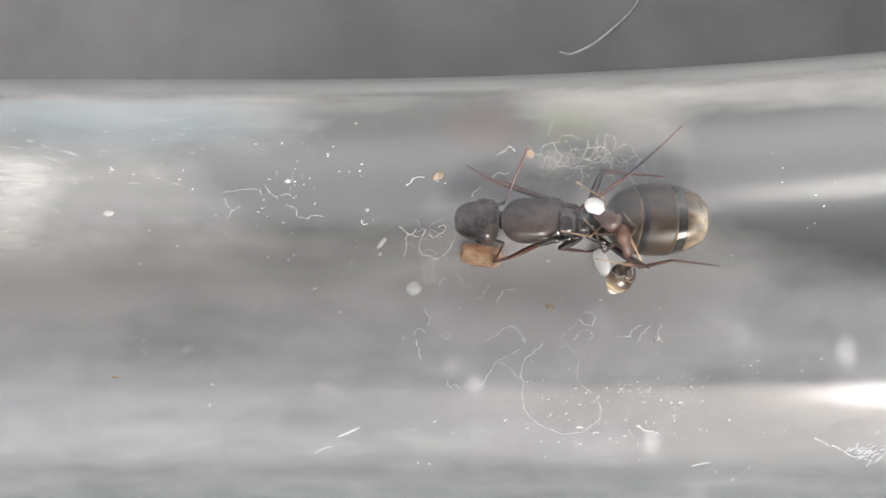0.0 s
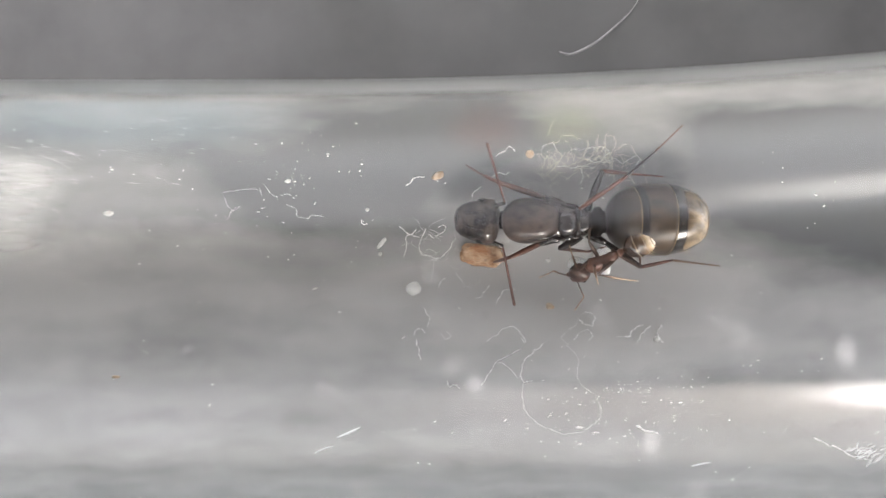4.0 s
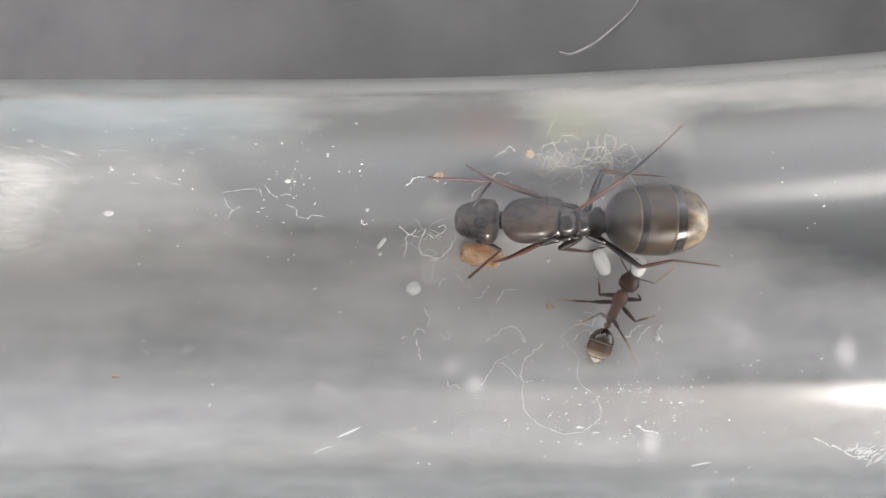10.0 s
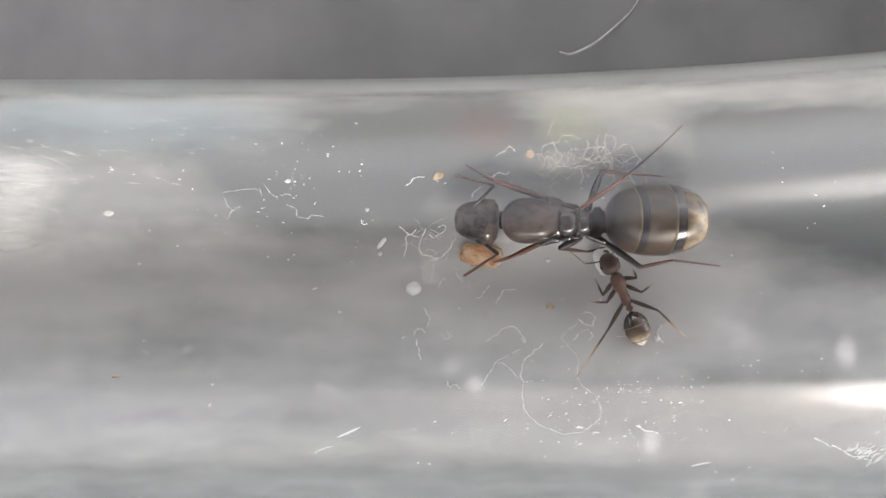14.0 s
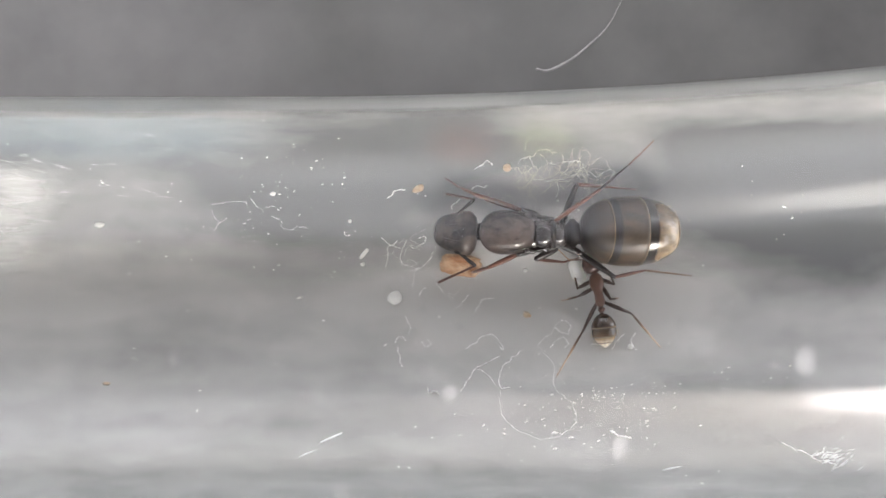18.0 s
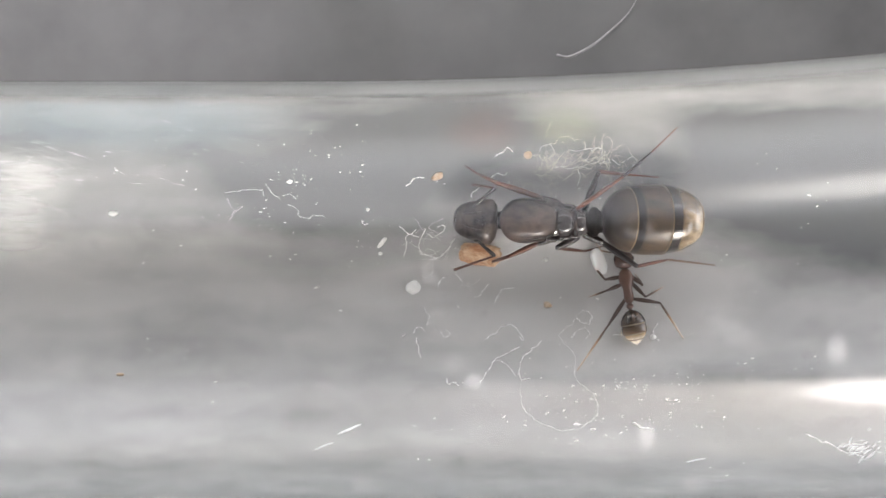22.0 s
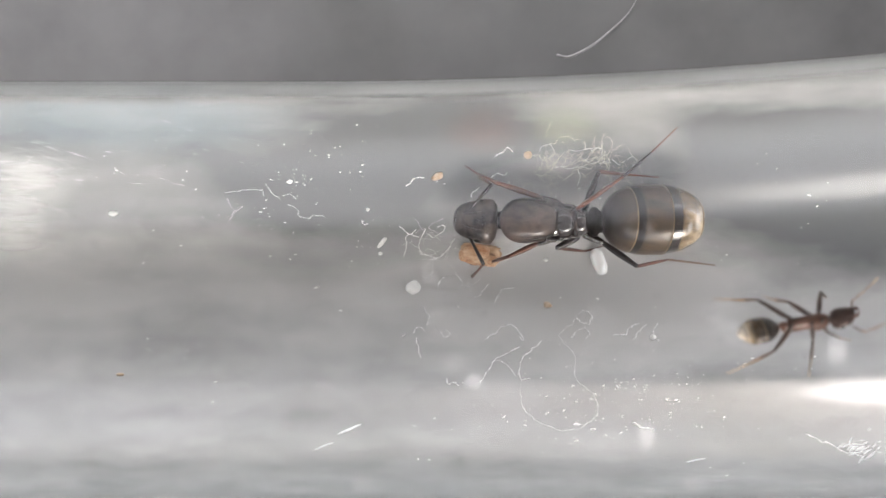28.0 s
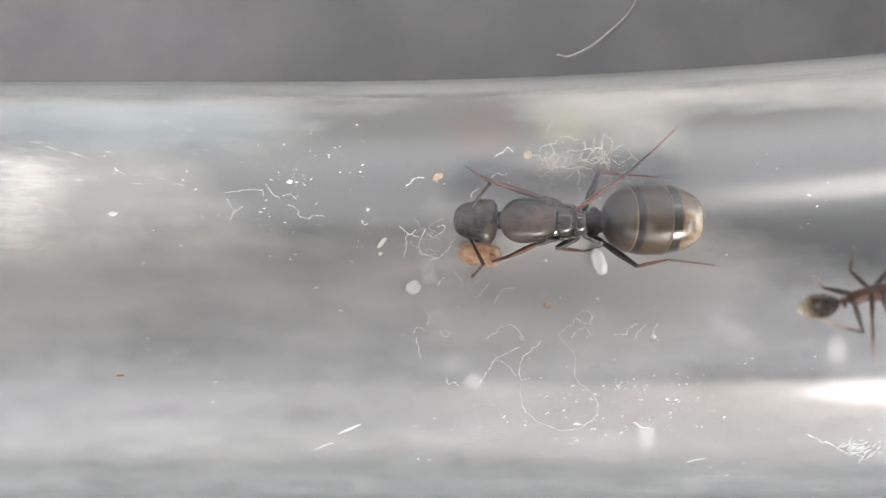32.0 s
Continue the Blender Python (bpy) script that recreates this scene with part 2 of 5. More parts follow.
PIT_SHELL = surface("near_black_shell", (0.0042, 0.0031, 0.0028), (0.0077, 0.0056, 0.0049), 0.6, 1.5, 24.0, 0.3, 0.01, spec=0.1)
LEG_DARK = surface("dark_leg_shell", (0.006, 0.004, 0.004), (0.018, 0.011, 0.01), 0.3, 1.5, 18.0, 0.25, 0.008, 0.2)
LEG_RED = surface("red_brown_leg_shell", (0.0702, 0.0252, 0.0152), (0.156, 0.0612, 0.0379), 0.35, 1.5, 18.0, 0.25, 0.008, 0.2)
LEG_PALE = surface("pale_tarsus_shell", (0.14, 0.084, 0.056), (0.28, 0.196, 0.14), 0.4, 1.5, 18.0, 0.2, 0.006)
RIM_GOLD = surface("golden_membrane", (0.13, 0.088, 0.042), (0.34, 0.245, 0.125), 0.35, 2.0, 20.0, 0.2, 0.006)
EYE = surface("black_eye", (0.004, 0.0035, 0.0035), (0.009, 0.008, 0.0075), 0.18, 2.0, 45.0, 0.4, 0.006, 0.5)
HAIR = surface("pale_golden_hair", (0.45, 0.36, 0.22), (0.7, 0.6, 0.42), 0.4, 2.0, 20.0, 0.1, 0.004)
LEAN = 0.3  # the gaster's plates lean back towards its tip
TERGITE = banded("olive_brown_tergite", [(0.0, (0.009, 0.0065, 0.0056)), (0.24, (0.006, 0.0044, 0.0042)), (0.28, (0.05, 0.035, 0.023)), (0.9, (0.064, 0.046, 0.03)), (1.0, (0.05, 0.036, 0.023))], 0.0, 1.75, 0.3, 0.12, LEAN)
FIRST_TERGITE = banded("first_tergite", [(0.0, (0.008, 0.006, 0.005)), (0.35, (0.02, 0.014, 0.01)), (0.92, (0.056, 0.04, 0.026)), (1.0, (0.035, 0.025, 0.017))], 0.0, 1.0, 0.34, 0.2, LEAN)
TIP_TERGITE = banded("tan_tergite", [(0.0, (0.01, 0.0075, 0.007)), (0.33, (0.011, 0.008, 0.0075)), (0.4, (0.12, 0.086, 0.052)), (0.75, (0.24, 0.185, 0.12)), (0.95, (0.4, 0.33, 0.24)), (1.0, (0.12, 0.085, 0.05))], 0.0, 1.54, 0.22, 0.8, LEAN)
W_HEAD = surface("worker_head_shell", (0.03645, 0.01809, 0.01363), (0.1033, 0.05103, 0.03739), 0.34, 2.0, 26.0, 0.3, 0.008, 0.15)
W_THORAX = surface("worker_thorax_shell", (0.0885, 0.039, 0.0253), (0.198, 0.0975, 0.0663), 0.36, 2.0, 24.0, 0.3, 0.008, 0.15)
W_LEG = surface("worker_femur_shell", (0.0378, 0.0224, 0.0168), (0.1092, 0.0672, 0.049), 0.36, 2.0, 22.0, 0.2, 0.006)
# the pale lower shank has sunlight painted into its colour
W_SHANK = banded("worker_shank_shell", [(0.0, (0.08, 0.045, 0.03)), (0.4, (0.16, 0.1, 0.065)), (0.55, (0.3, 0.2, 0.13)), (1.0, (0.5, 0.38, 0.27))], 0.0, 1.5, 0.4, 0.0)
# the pale tip is whitened further by a painted glint
W_GASTER = banded("worker_gaster_shell", [(0.0, (0.0336, 0.02016, 0.01344)), (0.37, (0.042, 0.0252, 0.0168)), (0.45, (0.0504, 0.03024, 0.01848)), (0.62, (0.084, 0.0546, 0.03192)), (0.7, (0.1344, 0.084, 0.0504)), (0.8, (0.408, 0.3, 0.18)), (0.9, (0.72, 0.624, 0.48)), (1.0, (0.888, 0.828, 0.72))], 0.0, 1.4, 0.26)
W_BAND = surface("pale_tan_membrane", (0.13, 0.092, 0.056), (0.28, 0.21, 0.135), 0.4, 2.0, 20.0, 0.2, 0.006)
LARVA = surface("waxy_white_larva", (0.84, 0.83, 0.8), (0.93, 0.92, 0.9), 0.3, 1.5, 9.0, 0.15, 0.01, 0.4, sss=0.08)
PEARL = surface("chalky_white_grain", (0.76, 0.75, 0.72), (0.93, 0.92, 0.89), 0.4, 2.0, 9.0, 0.6, 0.03)
SEED = surface("orange_brown_husk", (0.4, 0.18, 0.08), (0.74, 0.54, 0.36), 0.5, 2.6, 10.0, 0.7, 0.05, stretch=(0.8, 1.1, 0.9))
CRUMB = surface("tan_crumb", (0.42, 0.28, 0.17), (0.72, 0.6, 0.46), 0.5, 4.0, 14.0, 0.6, 0.03)
THREAD = surface("white_silk_thread", (0.8, 0.79, 0.77), (0.96, 0.95, 0.94), 0.4, 2.0, 12.0, 0.2, 0.004)
COTTON = surface("white_cotton", (0.78, 0.77, 0.72), (0.92, 0.91, 0.88), 0.8, 2.0, 12.0, 0.2, 0.004)
BRISTLE = surface("pale_grey_bristle", (0.17, 0.165, 0.16), (0.32, 0.31, 0.3), 0.45, 2.0, 12.0, 0.2, 0.01)
CREAM_THREAD = surface("cream_silk_thread", (0.5, 0.46, 0.36), (0.72, 0.69, 0.58), 0.45, 2.0, 12.0, 0.2, 0.004)
DUST = surface("pale_dust", (0.72, 0.7, 0.66), (0.95, 0.94, 0.92), 0.4, 2.0, 12.0, 0.3, 0.01)
FLAKE = surface("glassy_white_flake", (0.8, 0.82, 0.82), (0.94, 0.95, 0.95), 0.12, 2.0, 9.0, 0.4, 0.02, 0.8)


# ---- mesh helpers, in millimetres ----
def mm(x, y, z, rx=0, ry=0, rz=0):
    return pose(x * MM, y * MM, z * MM, rx, ry, rz)


def part(name, bm, mat, parent=None, label="", smooth=True, upward=False):
    bmesh.ops.recalc_face_normals(bm, faces=bm.faces)
    if upward:
        bm.normal_update()
        bmesh.ops.reverse_faces(bm, faces=[f for f in bm.faces if f.normal.z < 0])
    for v in bm.verts:
        v.co *= MM
    me = bpy.data.meshes.new(name)
    for f in bm.faces:
        f.smooth = smooth
    bm.to_mesh(me)
    bm.free()
    me.materials.append(mat)
    ob = new(name, me)
    if parent:
        ob.parent = parent
    if label:
        ob["label"] = label
    return ob


def stitch(bm, rings):
    for a, b in zip(rings, rings[1:]):
        n = max(len(a), len(b))
        for i in range(n):
            j = (i + 1) % n
            quad = [a[i % len(a)], a[j % len(a)], b[j % len(b)], b[i % len(b)]]
            face = [v for k, v in enumerate(quad) if v not in quad[:k]]
            if len(face) > 2:
                bm.faces.new(face)


def loft(bm, stations, n=28, square=2.0):
    """A closed body along x. Stations: x, y, z of the middle, half width, half height above and below; zero width closes it."""
    rings = []
    for x, y, z, w, up, dn in stations:
        if w <= 0:
            rings.append([bm.verts.new((x, y, z))])
            continue
        ring = []
        for i in range(n):
            a = 2 * math.pi * i / n
            c, s = math.cos(a), math.sin(a)
            c, s = math.copysign(abs(c) ** (2 / square), c), math.copysign(abs(s) ** (2 / square), s)
            ring.append(bm.verts.new((x, y + w * c, z + (up if s > 0 else dn) * s)))
        rings.append(ring)
    stitch(bm, rings)
    return rings


def egg_stations(x0, x1, w, up, dn, front=2.0, back=2.0, widest=0.5, steps=16, z=0.0, y=0.0):
    """Stations of a rounded body from x0 to x1; front and back say how blunt its ends are."""
    out = []
    for i in range(steps + 1):
        s = 0.5 - 0.5 * math.cos(math.pi * i / steps)
        q, p = ((widest - s) / widest, front) if s < widest else ((s - widest) / (1 - widest), back)
        k = max(0.0, 1 - q ** p) ** (1 / p)
        k = 0 if i in (0, steps) else k
        out.append((x0 + (x1 - x0) * s, y, z, w * k, up * k, dn * k))
    return out


def curve_through(points, steps=6):
    pts = [Vector(p) for p in points]
    if len(pts) < 3:
        return pts
    ext = [2 * pts[0] - pts[1], *pts, 2 * pts[-1] - pts[-2]]
    out = []
    for a, b, c, d in zip(ext, ext[1:], ext[2:], ext[3:]):
        for k in range(steps):
            t = k / steps
            out.append(0.5 * ((2 * b) + (c - a) * t + (2 * a - 5 * b + 4 * c - d) * t * t + (3 * b - a - 3 * c + d) * t ** 3))
    return out + [pts[-1]]


def limb(bm, points, radii, n=8):
    """A round, tapering limb through the points."""
    pts = [Vector(p) for p in points]
    if len(radii) != len(pts):
        radii = [np.interp(i / (len(pts) - 1), np.linspace(0, 1, len(radii)), radii) for i in range(len(pts))]
    side, rings = None, []
    for i, p in enumerate(pts):
        way = (pts[min(i + 1, len(pts) - 1)] - pts[max(i - 1, 0)]).normalized()
        if side is None:
            side = way.orthogonal().normalized()
        side = (side - side.dot(way) * way).normalized()
        up = way.cross(side)
        rings.append([bm.verts.new(p + float(radii[i]) * (math.cos(a) * side + math.sin(a) * up)) for a in (2 * math.pi * k / n for k in range(n))])
    tip0 = [bm.verts.new(pts[0] - (pts[1] - pts[0]).normalized() * float(radii[0]) * 0.7)]
    tip1 = [bm.verts.new(pts[-1] + (pts[-1] - pts[-2]).normalized() * float(radii[-1]) * 0.7)]
    stitch(bm, [tip0, *rings, tip1])


def pebble(bm, size, seed, centre=(0, 0, 0), rough=0.25, sub=2):
    """An irregular grain: a ball pushed in and out by noise."""
    made = bmesh.ops.create_icosphere(bm, subdivisions=sub, radius=1.0)["verts"]
    for v in made:
        k = 1 + rough * noise.noise(v.co * 1.3 + Vector((seed * 7.3, seed * 3.1, seed))) + 0.4 * rough * noise.noise(v.co * 3.5 + Vector((seed, 5, 1)))
        v.co = Vector((v.co.x * size[0], v.co.y * size[1], v.co.z * size[2])) * k + Vector(centre)


def sausage(a, b, ra, rb, bulge=1.15, steps=9, n=12):
    """A spindle-shaped leg piece from a to b."""
    bm = bmesh.new()
    a, b = Vector(a), Vector(b)
    pts, rad = [], []
    for i in range(steps):
        s = i / (steps - 1)
        pts.append(a.lerp(b, s))
        rad.append((ra + (rb - ra) * s) * (1 + (bulge - 1) * math.sin(math.pi * min(1, s * 1.15)) ** 1.0))
    limb(bm, pts, rad, n)
    return bm


# ---- the tube on its table ----
R_OUT, R_IN, AXIS_Y = 8.0, 7.5, -1.815


def bend(x):
    """The tube flares to one side towards its mouth: how far its upper edge moves out."""
    return 0.0022 * max(0.0, min(x, 30) + 5.5) ** 2


def off_axis(x, y):
    """How far aside of the axis a point lies, as in the unflared tube."""
    return (y - AXIS_Y - bend(x) / 2) / (1 + bend(x) / 16)


def floor_z(x, y, lift=0.0):
    d = max(-7.4, min(7.4, off_axis(x, y)))
    return R_OUT - math.sqrt(R_IN ** 2 - d * d) + lift


def on_floor(x, y, lift=0.0):
    return Vector((x, y, floor_z(x, y, lift)))


def build_table():
    bm = bmesh.new()
    bmesh.ops.create_cube(bm, size=1.0, matrix=Matrix.Translation((0, 150, -15)) @ Matrix.Diagonal((1600, 900, 30, 1)))
    bmesh.ops.bevel(bm, geom=bm.edges[:], offset=3, segments=2, affect="EDGES")
    table = tagged(part("table_top", bm, TABLE, smooth=False), "matt dark grey tabletop, faintly mottled, under the glass tube", "table", kind="structure")
    bm = bmesh.new()
    bmesh.ops.create_cube(bm, size=1.0, matrix=Matrix.Translation((0, 150, -390)) @ Matrix.Diagonal((1400, 700, 720, 1)))
    part("plinth", bm, GROUND, table, smooth=False)
    # unseen slab on posts, added to darken what the glass mirrors from overhead
    bm = bmesh.new()
    bmesh.ops.create_cube(bm, size=1.0, matrix=Matrix.Translation((0, -150, 1450)) @ Matrix.Diagonal((2600, 2500, 100, 1)))
    ceiling = tagged(part("ceiling", bm, PLASTER, smooth=False), "unseen plain dark grey plaster slab added high above the table to darken reflections", "ceiling", kind="structure")
    for x in (-1240, 1240):
        for y in (-1340, 1040):
            bm = bmesh.new()
            bmesh.ops.create_cube(bm, size=1.0, matrix=Matrix.Translation((x, y, 325)) @ Matrix.Diagonal((90, 90, 2150, 1)))
            part("post", bm, PLASTER, ceiling, smooth=False)
    bm = bmesh.new()
    bmesh.ops.create_grid(bm, x_segments=1, y_segments=1, size=60000)
    bmesh.ops.translate(bm, verts=bm.verts, vec=(0, 0, -750))
    tagged(part("ground", bm, GROUND, smooth=False), "plain grey paved ground far below the tabletop", "ground", kind="structure")


def build_tube():
    bm = bmesh.new()
    outer = [(-44 - 8 * math.cos(a), 8 * math.sin(a)) for a in np.linspace(0, math.pi / 2, 8)] + [(x, 8.0) for x in np.linspace(-40, 29.6, 36)]
    rim = [(29.9, 7.95), (30.0, 7.75), (29.9, 7.55)]
    inner = [(x, 7.5) for x in np.linspace(29.6, -40, 36)] + [(-44 - 7.5 * math.cos(a), 7.5 * math.sin(a)) for a in np.linspace(math.pi / 2, 0, 8)]
    rings = []
    for x, r in outer + rim + inner:
        if r < 0.01:
            rings.append([bm.verts.new((x, AXIS_Y + bend(x) / 2, R_OUT))])
        else:
            rings.append([bm.verts.new((x, AXIS_Y + bend(x) / 2 + (1 + bend(x) / 16) * r * math.sin(a), R_OUT - r * math.cos(a))) for a in (2 * math.pi * k / 160 for k in range(160))])
    stitch(bm, rings)
    # the lower walls carry the banded film inside and painted pale edges outside
    shells = {}
    for f in bm.faces:
        c = f.calc_center_median()
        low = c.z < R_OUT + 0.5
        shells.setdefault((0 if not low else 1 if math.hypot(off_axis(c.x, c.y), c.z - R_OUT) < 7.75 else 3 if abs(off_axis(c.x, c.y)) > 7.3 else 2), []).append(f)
    pieces = []
    for k in range(4):
        piece, seen = bmesh.new(), {}
        for f in shells[k]:
            for v in f.verts:
                if v not in seen:
                    seen[v] = piece.verts.new(v.co)
            piece.faces.new([seen[v] for v in f.verts])
        pieces.append(piece)
    bm.free()
    tube = tagged(part("test_tube", pieces[0], GLASS, upward=True), "clear round-bottomed glass test tube lying on the tabletop, hazy inside", "test tube")
    part("inner_wall", pieces[1], RESIDUE_AND_LIGHT, tube, "cloudy smeared inner glass wall with painted light and dark bands", upward=True)
    part("outer_wall", pieces[2], GLASS, tube, "clear outer glass wall", upward=True)
    part("wall_edge", pieces[3], PAINTED_EDGE, tube, "pale edge, the brightness of side-on glass painted in", upward=True)


build_table()
build_tube()

# ---- the queen ----
QUEEN_AT = (5.4, 1.1, 1.6)
queen = tagged(new("queen_ant"), "large dark brown queen ant with banded olive gaster, resting", "ant")
queen.matrix_world = mm(*QUEEN_AT)


def build_queen():
    # gaster: four overlapping tergites, each in its own frame with x towards the tip
    base, length, wide = Vector((1.0, 0.054, 1.6)), 3.95, 1.41

    def shape(s):
        s = max(0.0, min(1.0, s))
        q, p = ((0.47 - s) / 0.47, 2.4) if s < 0.47 else ((s - 0.47) / 0.53, 2.4)
        return max(0.0, 1 - q ** p) ** (1 / p)

    cuts = [(0.0, 0.237, FIRST_TERGITE), (0.207, 0.58, TERGITE), (0.55, 0.938, TIP_TERGITE), (0.918, 1.0, TERGITE)]
    for k, (s0, s1, mat) in enumerate(cuts):
        bm = bmesh.new()
        st, steps = [], 14
        for i in range(steps + 1):
            s = s0 + (s1 - s0) * i / steps
            r = shape(s) * wide * (1.0 + 0.012 * (i / steps))
            if k and i == 0:
                st.append((0, 0, 0, 0, 0, 0))
                r *= 0.975
            st.append(((s - s0) * length, 0, 0, r if s not in (0.0, 1.0) else 0, r * 0.93, r * 0.9))
        if k < 3:
            st.append(((s1 - s0) * length + 0.01, 0, 0, r * 0.96, r * 0.9, r * 0.87))
            st.append(((s1 - s0) * length - 0.02, 0, 0, 0, 0, 0))
        loft(bm, st, 40)
        for v in bm.verts:
            v.co.x += LEAN * v.co.z
        ob = part("tergite", bm, mat, queen, ("olive-brown domed plate", "olive-brown plate with a black front band", "golden tan plate with a black front band", "small dark tip plate")[k])
        ob.matrix_basis = mm(*(base + Vector((s0 * length, 0, 0.05))))
        if k < 3:
            bm = bmesh.new()
            n, m = 56, 6
            rr = shape(s1) * wide * 1.006
            rings = []
            for i in range(n):
                a = 2 * math.pi * i / n
                c, s = math.cos(a), math.sin(a)
                mid = Vector((0, rr * c, rr * (0.93 if s > 0 else 0.9) * s))
                out = Vector((0, c, s))
                rings.append([bm.verts.new(mid + 0.012 * (math.cos(b) * out + math.sin(b) * Vector((1.3, 0, 0)))) for b in (2 * math.pi * j / m for j in range(m))])
            stitch(bm, rings + [rings[0]])
            for v in bm.verts:
                v.co.x += LEAN * v.co.z
            rim = part("golden_rim", bm, RIM_GOLD, ob, "thin golden rim")
            rim.matrix_basis = mm((s1 - s0) * length, 0, 0)
    bm = bmesh.new()
    rng = random.Random(5)
    for _ in range(70):
        s, a = rng.uniform(0.7, 0.985), rng.uniform(0.1, math.pi - 0.1)
        r = shape(s) * wide
        p = base + Vector((s * length, r * math.cos(a), 0.05 + r * 0.93 * math.sin(a)))
        way = Vector((rng.uniform(0.5, 1.2), math.cos(a), math.sin(a) * 0.8)).normalized()
        limb(bm, [p, p + way * rng.uniform(0.08, 0.2)], [0.005, 0.002], 4)
    part("gaster_hairs", bm, HAIR, queen)
    # petiole: a waist with an upright scale
    bm = bmesh.new()
    loft(bm, [(-0.42, 0, -0.1, 0, 0, 0), (-0.4, 0, -0.1, 0.3, 0.24, 0.2), (-0.15, 0, -0.1, 0.38, 0.36, 0.25), (0.02, 0, -0.08, 0.6, 0.76, 0.3), (0.22, 0, -0.08, 0.6, 0.8, 0.3), (0.34, 0, -0.1, 0.44, 0.5, 0.26), (0.55, 0, -0.1, 0.46, 0.4, 0.26), (0.6, 0, -0.1, 0, 0, 0)], 20)
    part("petiole", bm, PIT_SHELL, queen, "near-black waist scale").matrix_basis = mm(*(0.577, -0.03, 1.25))
    # thorax: pleura, dome of the scutum, scutellum, propodeum, collar
    bm = bmesh.new()
    loft(bm, egg_stations(-1.65, 1.72, 0.84, 0.72, 0.95, 2.3, 2.0, 0.4, 16), 30, 2.3)
    part("pleura", bm, DARK_SHELL, queen, "glossy black-brown side plates").matrix_basis = mm(*(-1.335, -0.028, 1.15))
    bm = bmesh.new()
    loft(bm, egg_stations(-1.12, 1.15, 0.9, 0.62, 0.5, 2.2, 2.7, 0.42, 18), 36, 2.2)
    part("scutum", bm, THORAX_SHELL, queen, "smooth dark grey-brown domed back plate").matrix_basis = mm(*(-1.989, 0.008, 1.72))
    for side in (-1, 1):
        bm = bmesh.new()
        limb(bm, curve_through([(-0.75, 0.62 * side, 0.25), (0.0, 0.74 * side, 0.3), (0.7, 0.66 * side, 0.3), (1.05, 0.52 * side, 0.26)]), [0.02, 0.035, 0.03], 6)
        part("scutum_seam", bm, DARK_SHELL, queen).matrix_basis = mm(*(-1.991, 0.007, 1.78))
        bm = bmesh.new()
        pebble(bm, (0.16, 0.13, 0.09), 3 + side, rough=0.3)
        part("wing_stump", bm, DARK_SHELL, queen, "broken-off wing stump").matrix_basis = mm(*Vector((-1.183, -0.04, 1.95)) + Vector((0.0, 0.68 * side, 0)))
    rng = random.Random(14)
    for side in (-1, 1):
        for k in range(6):
            bm = bmesh.new()
            pebble(bm, (rng.uniform(0.13, 0.24), rng.uniform(0.09, 0.14), rng.uniform(0.1, 0.16)), 50 + k + side, rough=0.4)
            part("side_plate", bm, DARK_SHELL, queen).matrix_basis = mm(*Vector((-1.494, -0.035, 1.6)) + Vector((0.26 * k, side * (0.82 - 0.05 * k) , rng.uniform(-0.15, 0.1))))
    bm = bmesh.new()
    loft(bm, egg_stations(-0.42, 0.44, 0.56, 0.42, 0.4, 2.3, 2.3, 0.5, 12), 28, 2.3)
    part("scutellum", bm, DARK_SHELL, queen, "glossy dark shield plate").matrix_basis = mm(*(-0.551, -0.059, 1.76))
    bm = bmesh.new()
    loft(bm, egg_stations(-0.16, 0.16, 0.58, 0.3, 0.4, 2.3, 2.3, 0.5, 8), 28, 2.3)
    part("metanotum", bm, THORAX_SHELL, queen).matrix_basis = mm(*(-0.119, -0.079, 1.6))
    bm = bmesh.new()
    loft(bm, egg_stations(-0.4, 0.42, 0.55, 0.55, 0.6, 2.2, 2.2, 0.45, 12), 28, 2.2)
    part("propodeum", bm, DARK_SHELL, queen, "glossy black-brown rear of the thorax").matrix_basis = mm(*(0.123, -0.076, 1.35))
    bm = bmesh.new()
    limb(bm, [(-0.3, 0, 0), (0, 0, 0.05), (0.35, 0, 0.12)], [0.33, 0.36, 0.55], 20)
    part("neck", bm, PIT_SHELL, queen, "near-black neck").matrix_basis = mm(*(-3.033, 0.039, 1.15))
    # head, tilted down; x runs backwards from the mouth
    tilt = mm(*(-4.017, 0.015, 1.25), 0, -15, -4)
    bm = bmesh.new()
    loft(bm, [(-1.0, 0, -0.12, 0, 0, 0), (-0.99, 0, -0.12, 0.16, 0.1, 0.1), (-0.94, 0, -0.1, 0.33, 0.2, 0.2), (-0.84, 0, -0.06, 0.49, 0.3, 0.32), (-0.64, 0, 0, 0.64, 0.43, 0.43), (-0.32, 0, 0, 0.76, 0.54, 0.5), (0.05, 0, 0, 0.83, 0.62, 0.52), (0.38, 0, 0, 0.92, 0.62, 0.5), (0.62, 0, 0, 0.88, 0.54, 0.44), (0.77, 0, 0, 0.68, 0.4, 0.34), (0.84, 0, 0, 0.36, 0.2, 0.2), (0.83, 0, 0, 0, 0, 0)], 36, 2.25)
    head = part("head", bm, HEAD_SHELL, queen, "dark grey-brown triangular head")
    head.matrix_basis = tilt
    for side in (-1, 1):
        bm = bmesh.new()
        pebble(bm, (0.19, 0.05, 0.15), 2, rough=0.02, sub=3)
        part("eye", bm, EYE, head, "oval black compound eye").matrix_basis = mm(0.18, 0.82 * side, 0.2, 25 * side)
        bm = bmesh.new()
